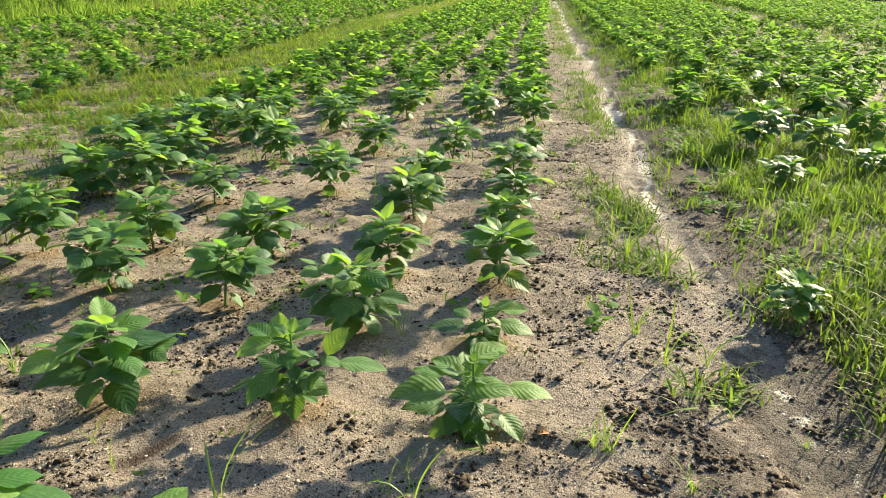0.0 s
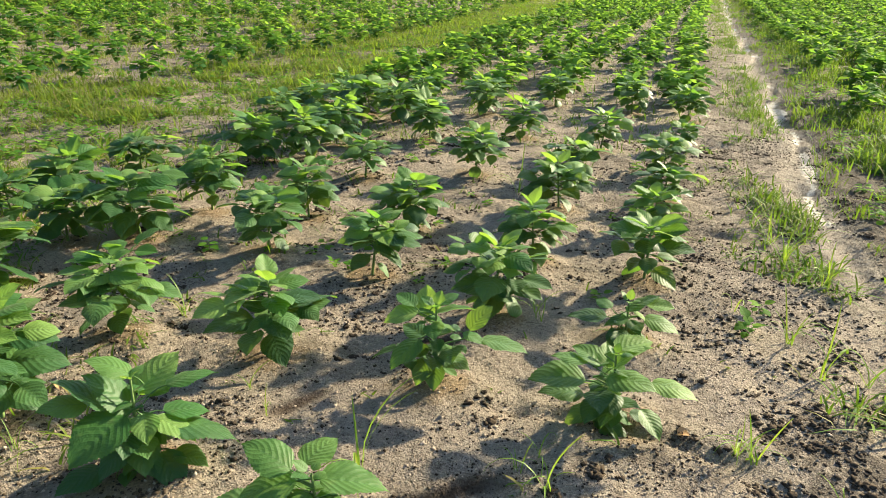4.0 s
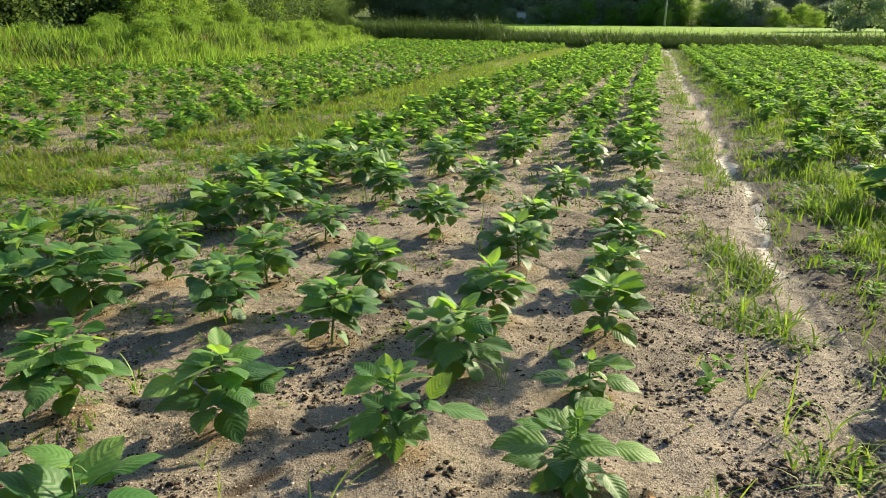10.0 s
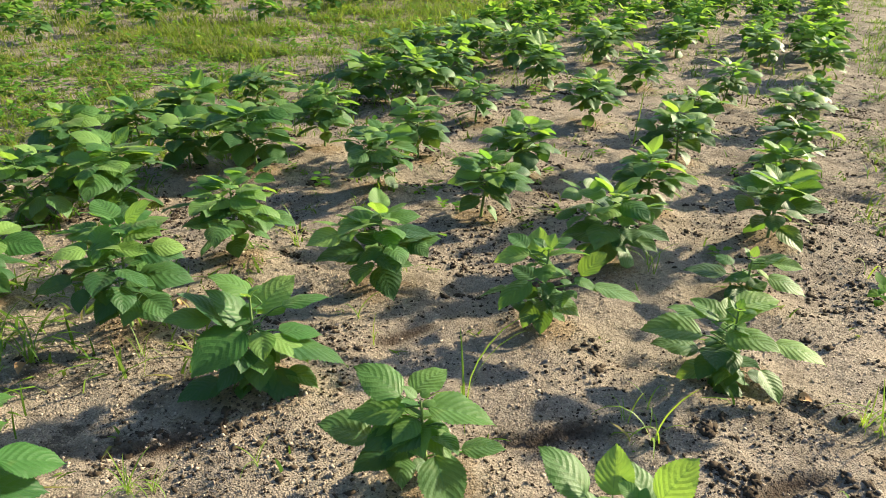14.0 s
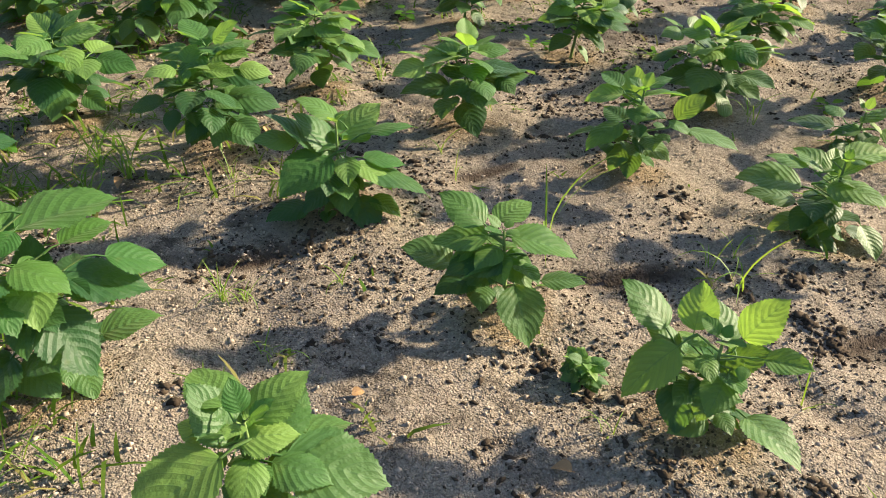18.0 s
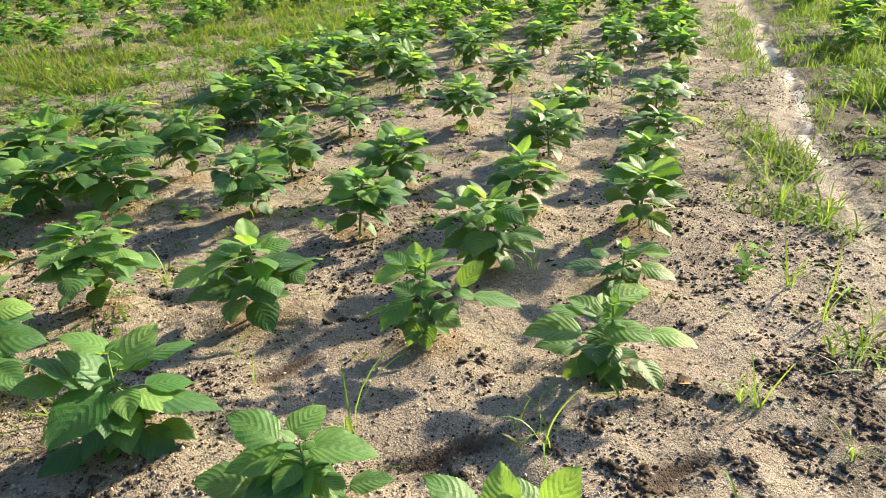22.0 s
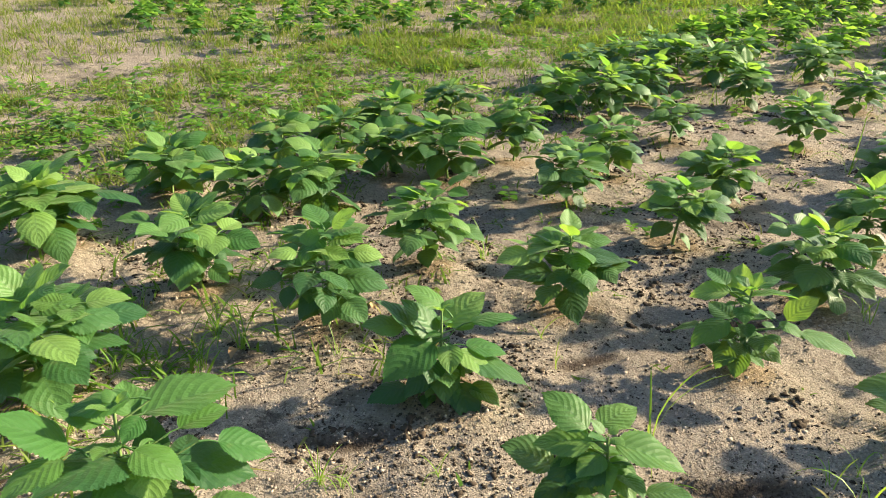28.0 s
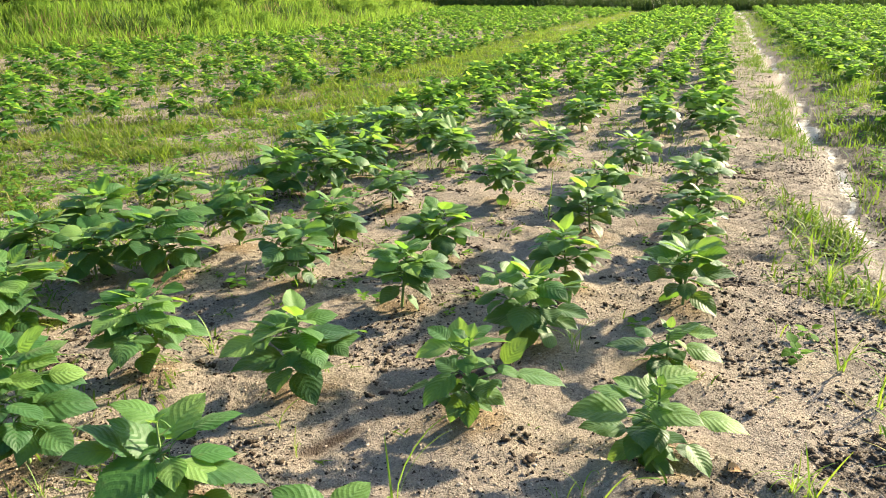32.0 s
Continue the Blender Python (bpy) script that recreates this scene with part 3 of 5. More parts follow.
def plan_plant(rng, h, w):
    """Stem height and spread to a list of (shape, pose) and the twigs: pairs of leaves crossing from node to node,
    the largest near the top, where they spread into a flat crown."""
    out, twigs, az = [], [], rng.uniform(0, 180)
    lean = Vector((rng.uniform(-0.14, 0.14), rng.uniform(-0.14, 0.14), 1))
    h *= 0.85
    nodes = max(4, int(round(h / 0.044)))

    def leaf(at, turn, up, size, shapes=5):
        out.append((rng.randrange(shapes), leaf_pose(at, turn, up, size, rng.uniform(-28, 28))))

    for k in range(nodes):
        f = (k + 0.5) / nodes
        at = lean * (h * (0.24 + 0.70 * f))
        size = w * (0.135 + 0.16 * math.sin(math.pi * (0.08 + 0.78 * f)))
        up = -18 + 46 * f
        for side in (0, 180):
            leaf(at, az + side + rng.uniform(-18, 18), up + rng.uniform(-20, 18), size * rng.uniform(0.85, 1.2))
        if 0.1 < f < 0.9:                       # side twigs from the leaf joints
            for side in (0, 180):
                if rng.random() < 0.15:
                    continue
                turn = az + side + rng.uniform(-30, 30)
                a, r = radians(turn), w * rng.uniform(0.11, 0.24)
                tip = at + Vector((math.cos(a) * r, math.sin(a) * r, r * rng.uniform(0.25, 0.6)))
                twigs.append((at, tip))
                leaf(tip, turn + rng.uniform(-20, 20), up + rng.uniform(-14, 10), size * rng.uniform(0.65, 0.95))
                for turned_by in (-75, 75):
                    leaf(tip, turn + turned_by + rng.uniform(-20, 20), up + rng.uniform(-14, 12), size * rng.uniform(0.5, 0.85))
                leaf(tip, turn + 180 + rng.uniform(-50, 50), up + 8 + rng.uniform(-15, 15), size * rng.uniform(0.45, 0.7), 6)
                leaf(at.lerp(tip, 0.6), turn + rng.choice((-115, 115)) + rng.uniform(-25, 25), up - 10 + rng.uniform(-15, 15), size * rng.uniform(0.45, 0.75), 6)
        az += 90 + rng.uniform(-12, 12)
    for j in range(5):                          # the flat crown
        leaf(lean * h * rng.uniform(0.84, 0.96), az + 45 + 72 * j + rng.uniform(-18, 18), 14 + rng.uniform(-18, 14), w * rng.uniform(0.21, 0.29))
    for j in range(5):                          # young leaves at the tip
        leaf(lean * h * 0.99, az + 72 * j + rng.uniform(-15, 15), 26 + rng.uniform(-14, 30), w * rng.uniform(0.14, 0.24), 6)
    return out, [(Vector((0, 0, -0.03)), lean * h)] + twigs


def stem_arrays(twigs):
    """The stem and its twigs as tapered rods."""
    v, q, n = [], [], 0
    for k, (a, b) in enumerate(twigs):
        r0, r1 = (0.0075, 0.003) if k == 0 else (0.003, 0.0018)
        ax = (b - a).normalized()
        s1 = ax.orthogonal().normalized()
        s2 = ax.cross(s1)
        for f in (0, 0.5, 1):
            r = r0 + (r1 - r0) * f
            v += [a.lerp(b, f) + (s1 * math.cos(j * math.pi / 2.5) + s2 * math.sin(j * math.pi / 2.5)) * r for j in range(5)]
        q += [[n + 5 * m + j, n + 5 * m + (j + 1) % 5, n + 5 * m + 5 + (j + 1) % 5, n + 5 * m + 5 + j] for m in range(2) for j in range(5)]
        n += 15
    return np.array([tuple(p) for p in v]), np.array(q)


LABEL = "green perilla plant with broad toothed leaves, growing in sandy soil"


def perilla(x, y, h, w, seed, meshes, label=LABEL):
    rng = random.Random(seed)
    leaves, twigs = plan_plant(rng, h, w)
    base = new("perilla_plant")
    base.matrix_basis = pose(x, y, float(height(x, y)) - 0.005, 0, 0, rng.uniform(0, 360))
    tagged(base, label, "plant", "perilla plants in rows")
    part("stem", mesh_np("stem", *stem_arrays(twigs)), M_STEM, base)
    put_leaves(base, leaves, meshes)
    return base


# the plants nearest to the walker, leaf by leaf: offset from the foot, height, turn, rise, length, shape
CROWN_A = [(-0.01, 0.04, 0.21, 84, 35, 0.144, 0), (0.06, 0.07, 0.24, 51, 22, 0.125, 1), (-0.01, 0.02, 0.28, -158, 41, 0.113, 1), (-0.01, 0.01, 0.18, -152, 55, 0.144, 0), (-0.05, -0.04, 0.20, -145, 48, 0.139, 2), (-0.07, -0.08, 0.23, -128, 26, 0.107, 1), (0.01, -0.04, 0.19, -99, -5, 0.158, 4), (0.05, 0.04, 0.14, 36, -4, 0.203, 1), (0.05, 0.06, 0.16, 53, -6, 0.116, 0), (-0.05, -0.08, 0.03, -114, 13, 0.117, 1), (0.00, -0.03, 0.10, -99, -19, 0.106, 0), (0.08, 0.05, 0.04, 9, -4, 0.094, 4), (0.06, 0.02, 0.05, -22, -33, 0.109, 2)]
CROWN_B = [(-0.07, -0.02, 0.24, -174, 37, 0.119, 1), (-0.05, 0.01, 0.24, 78, 16, 0.103, 0), (-0.05, -0.03, 0.22, -145, -0, 0.122, 0), (0.00, -0.00, 0.22, 24, 3, 0.147, 4), (0.00, -0.02, 0.18, -126, 12, 0.139, 1), (-0.06, -0.06, 0.11, -116, 13, 0.101, 1), (-0.12, -0.07, 0.13, -151, 28, 0.116, 4), (0.03, -0.02, 0.10, -38, -27, 0.133, 4), (0.00, -0.02, 0.17, -4, -20, 0.082, 0), (0.07, 0.04, 0.10, 25, 19, 0.096, 0), (-0.07, -0.06, 0.19, -123, -15, 0.060, 0)]
CROWN_C = [(-0.12, 0.00, 0.21, 165, 43, 0.117, 1), (-0.07, 0.02, 0.22, 110, 60, 0.089, 4), (-0.00, 0.03, 0.22, 139, 34, 0.092, 0), (0.02, 0.03, 0.24, 56, 57, 0.101, 0), (-0.08, -0.04, 0.21, -122, -27, 0.130, 0), (-0.08, -0.01, 0.18, 179, 36, 0.076, 1), (-0.00, 0.01, 0.16, 21, 52, 0.099, 0), (0.07, 0.01, 0.23, 3, 21, 0.075, 2), (0.02, -0.03, 0.18, -88, -6, 0.081, 0), (-0.06, -0.04, 0.12, -58, -38, 0.089, 2), (0.08, -0.02, 0.10, -26, 15, 0.122, 4), (0.03, -0.01, 0.07, -47, 14, 0.048, 1)]
CROWN_D = [(-0.05, 0.02, 0.22, 107, 61, 0.103, 4), (-0.06, -0.02, 0.25, -157, -4, 0.106, 4), (-0.08, -0.00, 0.26, 158, 25, 0.081, 4), (-0.04, -0.05, 0.17, -118, -9, 0.125, 1), (-0.00, -0.00, 0.25, 19, 27, 0.117, 4), (-0.01, 0.02, 0.27, 54, 27, 0.085, 0), (0.10, 0.05, 0.19, 53, 46, 0.101, 2), (0.09, 0.02, 0.19, -6, -3, 0.075, 0), (0.15, 0.04, 0.17, 7, 4, 0.141, 0), (0.01, -0.02, 0.12, -6, -2, 0.117, 0), (0.01, -0.02, 0.07, -77, -26, 0.081, 4), (-0.02, -0.03, 0.09, -98, -36, 0.085, 0), (-0.12, -0.05, 0.12, -155, -17, 0.082, 2)]
CROWN_E = [(-0.02, 0.01, 0.19, 19, 50, 0.126, 4), (-0.02, 0.03, 0.24, 43, 11, 0.119, 2), (-0.05, 0.02, 0.18, 156, 26, 0.112, 4), (-0.10, 0.00, 0.19, 172, 17, 0.106, 1), (-0.10, -0.02, 0.14, -164, 12, 0.157, 4), (-0.03, -0.02, 0.17, -16, 22, 0.142, 1), (-0.04, 0.02, 0.18, 106, 41, 0.080, 2), (0.10, 0.00, 0.17, -5, 12, 0.127, 1), (-0.10, -0.02, 0.09, -163, 19, 0.126, 1), (-0.05, -0.02, 0.05, -149, -11, 0.106, 4), (0.00, -0.03, 0.02, -71, -14, 0.098, 1), (-0.03, -0.02, 0.08, -23, 30, 0.112, 0), (0.08, -0.02, 0.08, -36, -24, 0.093, 2)]
CROWN_F = [(-0.01, 0.01, 0.11, 19, 44, 0.123, 0), (0.00, -0.01, 0.09, -154, -12, 0.083, 2), (0.06, -0.00, 0.10, -8, 6, 0.124, 1), (-0.08, -0.01, 0.08, -173, 5, 0.132, 0), (0.06, 0.01, 0.15, 13, 6, 0.094, 2), (-0.07, 0.01, 0.11, 146, 23, 0.073, 1)]
CROWN_G = [(0.03, 0.02, 0.30, -85, 33, 0.157, 1), (-0.01, -0.08, 0.34, -81, 14, 0.101, 1), (-0.02, -0.06, 0.36, -104, 54, 0.140, 0), (-0.01, 0.01, 0.38, -137, 34, 0.081, 0), (0.01, 0.06, 0.42, -120, 13, 0.101, 1), (0.01, 0.09, 0.37, 81, 5, 0.164, 2), (0.04, 0.14, 0.32, 87, 6, 0.093, 2), (0.05, 0.12, 0.25, 59, -14, 0.147, 0), (0.00, 0.08, 0.24, 144, 61, 0.085, 0), (0.05, 0.06, 0.29, -31, -25, 0.094, 4), (0.05, 0.06, 0.19, 8, -38, 0.138, 4), (-0.01, -0.10, 0.18, -81, 30, 0.139, 0), (0.03, -0.03, 0.12, -70, -5, 0.155, 2)]
CROWN_H = [(0.01, -0.05, 0.25, -47, -15, 0.089, 0), (0.06, 0.15, 0.08, 62, 18, 0.109, 4), (0.06, 0.08, 0.04, -13, -24, 0.074, 0), (0.08, 0.20, 0.27, 66, -18, 0.108, 0), (-0.01, 0.07, 0.36, 165, 30, 0.082, 2), (0.05, 0.12, 0.20, 47, 2, 0.064, 4)]
CROWN_I = [(-0.01, -0.05, 0.32, -101, -2, 0.143, 4), (-0.03, -0.01, 0.31, -171, 61, 0.098, 0), (-0.05, -0.00, 0.36, 167, 9, 0.094, 0), (-0.02, 0.02, 0.33, 86, 30, 0.106, 1), (-0.01, -0.01, 0.32, 48, 14, 0.079, 1), (0.04, 0.03, 0.28, 29, -3, 0.146, 0), (0.00, 0.04, 0.26, 68, 10, 0.119, 4), (0.03, 0.01, 0.28, 19, 13, 0.088, 1), (0.01, -0.03, 0.22, -55, 38, 0.080, 2), (-0.05, -0.03, 0.32, -165, 17, 0.058, 1)]
CROWNS = {(-1.34, 1.13): CROWN_A, (-0.72, 1.07): CROWN_B, (-0.195, 1.0): CROWN_C, (-0.77, 1.88): CROWN_D, (-0.17, 1.9): CROWN_E, (-0.22, 2.45): CROWN_F, (-1.36, 0.21): CROWN_G + CROWN_H, (-0.67, 0.26): CROWN_I}


def perilla_set(x, y, crown, seed):
    """A plant whose leaves are known one by one; small ones fill the joints of its stem."""
    rng = random.Random(seed)
    top = max(c[2] for c in crown)
    base = new("perilla_plant")
    base.matrix_basis = pose(x, y, float(height(x, y)) - 0.005)
    tagged(base, LABEL, "plant", "perilla plants in rows")
    cx, cy = sum(c[0] for c in crown) / len(crown), sum(c[1] for c in crown) / len(crown)
    axis = Vector((cx * 0.6, cy * 0.6, top))
    twigs, leaves = [(Vector((0, 0, -0.03)), axis)], []
    for dx, dy, z, az, up, size, shape in crown:
        grow = 1.22 if top > 0.38 else 1.15
        slip = (grow - 1.05) * size * 0.45
        size *= grow
        m = leaf_pose((0, 0, 0), az, up, size, rng.uniform(-10, 10))
        foot = Vector((dx, dy, z)) - m.to_3x3() @ Vector((0.28 + slip / size, 0, 0))
        leaves.append((shape, Matrix.Translation(foot) @ m))
        near = axis * max(0.12, min(0.97, (foot.z - 0.35 * Vector((foot.x, foot.y)).length) / top))
        twigs.append((near, foot))
        for side in (-1, 1):
            turn = az + side * rng.uniform(40, 110)
            inner = near.lerp(foot, rng.uniform(0.2, 0.9)) - Vector((0, 0, rng.uniform(0.01, 0.04)))
            leaves.append((rng.randrange(6), leaf_pose(inner, turn, rng.uniform(-25, 20), size * rng.uniform(0.4, 0.75), rng.uniform(-20, 20))))
    for k in range(4):
        leaves.append((rng.randrange(6), leaf_pose(axis * (0.25 + 0.12 * k), 97 * k + rng.uniform(-30, 30), rng.uniform(-35, 5), rng.uniform(0.055, 0.08), rng.uniform(-20, 20))))
    for k in range(4):
        leaves.append((rng.randrange(6), leaf_pose(axis * 0.99, 90 * k + rng.uniform(-25, 25), rng.uniform(25, 60), rng.uniform(0.03, 0.055))))
    part("stem", mesh_np("stem", *stem_arrays(twigs)), M_STEM, base)
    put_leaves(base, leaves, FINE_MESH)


seed = 100
for row in ROWS:
    for x, y, h, w in row:
        seed += 1
        if (x, y) in CROWNS:
            perilla_set(x, y, CROWNS[x, y], seed)
        else:
            perilla(x, y, h, w * (1.2 if x < -2.3 else 1.1), seed, FINE_MESH)

# plants further off: copies of a few, then the rest of the crop
rng = random.Random(5)
MODELS = []
for k in range(7):
    MODELS.append(plan_plant(random.Random(900 + k), rng.uniform(0.27, 0.36), rng.uniform(0.40, 0.49)))


def spots():
    """Places of the plants that stand past the near ones, nearest first."""
    out = []
    taken = [(x, y) for row in ROWS for x, y, *_ in row]
    def sow(x, y, keep, size=1.0):
        if rng.random() < keep and all((x - a) ** 2 + (y - b) ** 2 > 0.14 for a, b in taken):
            out.append((x, y, rng.uniform(0.85, 1.15) * size))
    for k in range(6):                                   # the near bed
        x0, y = -0.2 - 0.63 * k, (7.4, 7.6, 7.6, 7.0, 4.8, 5.0)[k]
        while y < 46:
            sow(x0 - 0.055 * (y - 2) + rng.uniform(-0.15, 0.15), y, 0.97)
            y += rng.uniform(0.40, 0.58)
    for k in range(20):                                  # the bed beyond the weedy strip
        y = 3.6 + rng.uniform(0, 0.8) + (2.4 if k < 1 else 0)
        while y < 52:
            x = float(strip_x(y)) - 0.85 - 0.64 * k + rng.uniform(-0.12, 0.12)
            if x > bank_x(y) + 1.2:
                sow(x, y, 0.84, 0.86)
            y += rng.uniform(0.45, 0.7)
    for k in range(26):                                  # the bed over the furrow
        y = (7.4, 6.8, 5.6, 5.0)[min(k, 3)] + rng.uniform(0, 0.8)
        while y < 54:
            x = float(furrow_x(y)) + 0.85 + 0.62 * k + rng.uniform(-0.12, 0.12)
            if not 4.6 < x - 0.02 * y < 5.7:
                sow(x, y, 0.75 if y < 8 else 0.93)
            y += rng.uniform(0.42, 0.62)
    out.append((-5.06, 1.42, 0.5))
    return sorted(out, key=lambda s: (s[0] + 1) ** 2 + s[1] ** 2)


PLACES = [s for s in spots() if s[1] < field_end(s[0]) - 1.0]
SOLO, LEAFED = 225, 7


def joined(leaves, shapes):
    v, q, u, n = [], [], [], 0
    for shape, m in leaves:
        a, b, c = shapes[shape]
        m = np.array(m)
        v.append(a @ m[:3, :3].T + m[:3, 3]), q.append(b + n), u.append(c)
        n += len(a)
    return np.concatenate(v), np.concatenate(q), np.concatenate(u)


def plant_model(leaves, twigs, tiers):
    """A plant to copy, its foliage in tiers where single leaves can no longer be told apart."""
    base = tagged(new("perilla_plant"), LABEL, "plant", "perilla plants in rows")
    part("stem", mesh_np("stem", *stem_arrays(twigs)), M_STEM, base)
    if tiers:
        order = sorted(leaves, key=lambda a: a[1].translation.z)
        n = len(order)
        # the upper half gets the lit leaf colour, the tiers below the shaded one
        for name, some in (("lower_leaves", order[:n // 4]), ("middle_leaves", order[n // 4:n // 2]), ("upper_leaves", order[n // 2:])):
            part(name, mesh_np(name, *joined(some, PLAIN)), M_CROP if name == "upper_leaves" else M_UNDER_SHADED, base)
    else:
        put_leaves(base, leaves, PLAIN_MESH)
    return base


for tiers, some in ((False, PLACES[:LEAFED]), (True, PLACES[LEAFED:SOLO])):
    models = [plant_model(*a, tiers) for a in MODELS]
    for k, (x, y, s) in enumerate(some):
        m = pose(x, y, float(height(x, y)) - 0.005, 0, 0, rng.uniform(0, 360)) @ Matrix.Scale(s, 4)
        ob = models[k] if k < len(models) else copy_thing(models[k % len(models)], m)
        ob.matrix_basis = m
rest = np.array(PLACES[SOLO:])


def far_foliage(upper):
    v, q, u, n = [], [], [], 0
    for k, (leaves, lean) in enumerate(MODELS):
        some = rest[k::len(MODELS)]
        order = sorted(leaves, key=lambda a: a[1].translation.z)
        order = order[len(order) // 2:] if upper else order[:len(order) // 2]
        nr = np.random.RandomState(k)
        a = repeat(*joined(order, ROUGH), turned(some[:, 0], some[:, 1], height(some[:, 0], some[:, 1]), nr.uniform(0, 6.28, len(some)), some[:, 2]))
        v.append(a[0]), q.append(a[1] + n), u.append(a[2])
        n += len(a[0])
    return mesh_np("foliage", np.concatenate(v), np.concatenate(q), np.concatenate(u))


# shade under the crowns is painted by a darker lower half
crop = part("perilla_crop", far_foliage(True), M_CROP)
part("lower_leaves", far_foliage(False), M_UNDER_SHADED, crop, "older green leaves, darkened for shade under the crowns")
tagged(crop, "rows of leafy green perilla plants filling the field", "crop", kind="stuff")


# ---- grass and weeds ----
def blades(nr, x, y, h, wide=0.006, bend=0.6, z=None):
    """Bent grass blades of three quads at many places: verts, quads."""
    n = len(x)
    z = height(x, y) - 0.01 if z is None else z
    az, b = nr.uniform(0, 2 * np.pi, n), nr.uniform(0.2, 1.0, n) * bend
    w = wide * nr.uniform(0.6, 1.4, n)
    dx, dy = np.cos(az), np.sin(az)
    v = []
    for f, ww in ((0, 0.8), (0.4, 1.0), (0.75, 0.75), (1.0, 0.12)):
        out, up = h * b * f ** 1.6, h * f * (1 - 0.5 * np.minimum(b, 1.5) * f)
        for s in (-1, 1):
            v.append(np.stack([x + dx * out - dy * w * ww * s, y + dy * out + dx * w * ww * s, z + up], -1))
    v = np.stack(v, 1).reshape(-1, 3)
    q = np.array([(0, 1, 3, 2), (2, 3, 5, 4), (4, 5, 7, 6)])
    return v, (q[None] + (np.arange(n) * 8)[:, None, None]).reshape(-1, 4)


def tufts(nr, x, y, per, h, spread, keep=None):
    """Clumps: many blades round each place."""
    k = nr.poisson(per, len(x)) + 1
    i = np.repeat(np.arange(len(x)), k)
    size = np.clip(nr.normal(1, 0.3, len(x)), 0.4, 1.8)[i]
    return x[i] + nr.normal(0, spread, len(i)) * size, y[i] + nr.normal(0, spread, len(i)) * size, h * size * nr.uniform(0.35, 1.15, len(i))


def grass(name, label, material, sets, wide=0.005, bend=0.8, seed=1):
    nr = np.random.RandomState(seed)
    v, q, n = [], [], 0
    for x, y, per, h, spread in sets(nr):
        a, b = blades(nr, *tufts(nr, x, y, per, h, spread), wide=wide, bend=bend)
        v.append(a), q.append(b + n)
        n += len(a)
    return tagged(part(name, mesh_np(name, np.concatenate(v), np.concatenate(q)), material), label, "grass", kind="stuff")


def strip_weeds(nr):
    def thin(y, near, least):
        return nr.uniform(0, 1, len(y)) < np.clip(near / np.maximum(y, 1), least, 1)
    # the strip between the beds
    y = nr.uniform(-0.5, 42, 48000)
    y = y[thin(y, 4.5, 0.14)]
    x = strip_x(y) + nr.uniform(-1.35, 1.35, len(y)) + nr.normal(0, 0.15, len(y))
    ok = nr.uniform(0, 1, len(x)) < np.clip(0.02 + 0.035 * np.clip(y, 0, 12) + 0.8 * smooth_noise(x, y, 0.9, 31) + 1.5 * smooth_noise(x, y, 0.28, 35) + 0.02 * y, 0.03, 1)
    far = ok & (y > 4.5)
    ok &= ~far
    yield x[ok], y[ok], 8, 0.07, 0.05
    yield x[far], y[far], 9, 0.13, 0.045
    # in the bed beyond
    x, y = nr.uniform(-13, -5.4, 11000), nr.uniform(0.5, 17, 11000)
    ok = nr.uniform(0, 1, len(x)) < np.clip(0.5 + 0.8 * smooth_noise(x, y, 0.8, 36), 0.1, 1)
    yield x[ok], y[ok], 8, 0.12, 0.05
    x, y = nr.uniform(-17, -5.8, 11000), nr.uniform(1, 47, 11000)
    ok = (x > bank_x(y)) & (smooth_noise(x, y, 1.5, 34) > -0.45)
    yield x[ok], y[ok], 7, 0.14, 0.07


grass("strip_grass", "olive green patchy weeds on the strip between the beds", M_STRIP, strip_weeds, 0.0036, 1.5, 22)


def field_weeds(nr):
    def thin(y, near, least):
        return nr.uniform(0, 1, len(y)) < np.clip(near / np.maximum(y, 1), least, 1)
    # along the near side of the furrow
    y = nr.uniform(2.2, 34, 5200)
    y = y[thin(y, 5, 0.25)]
    x = furrow_x(y) - 0.13 - np.abs(nr.normal(0, 0.19, len(y)))
    ok = 0.8 * smooth_noise(x, y, 0.5, 33) + 0.5 * smooth_noise(x, y, 0.13, 37) + 0.05 * np.clip(y - 3, 0, 8) > 0.22
    yield x[ok], y[ok], 4, 0.11, 0.05
    # thin weeds between the plants
    x, y = nr.uniform(-4.2, 0.3, 420), nr.uniform(-0.2, 9, 420)
    yield x, y, 3, 0.06, 0.02
    x, y = nr.uniform(-4.2, -1.75, 210), nr.uniform(-0.5, 1.7, 210)
    yield x, y, 5, 0.10, 0.04
    x, y = nr.uniform(-2.2, -1.1, 110), nr.uniform(-0.45, 0.2, 110)
    yield x, y, 8, 0.10, 0.035
    x, y = nr.uniform(-3.7, -1.7, 130), nr.uniform(1.2, 4.2, 130)
    yield x, y, 5, 0.08, 0.035
    x, y = nr.uniform(-4.5, -2.8, 300), nr.uniform(1.4, 5.5, 300)
    yield x, y, 6, 0.13, 0.04
    x, y = nr.uniform(-2.7, -1.5, 70), nr.uniform(0.0, 1.25, 70)
    yield x, y, 6, 0.10, 0.035
    # in the other beds
    x, y = nr.uniform(-4.6, -0.3, 2600), nr.uniform(5, 45, 2600)
    yield x, y, 6, 0.12, 0.06


grass("weed_grass", "bright green low weedy grass between the crop rows", M_GRASS, field_weeds, 0.004, 1.5, 2)


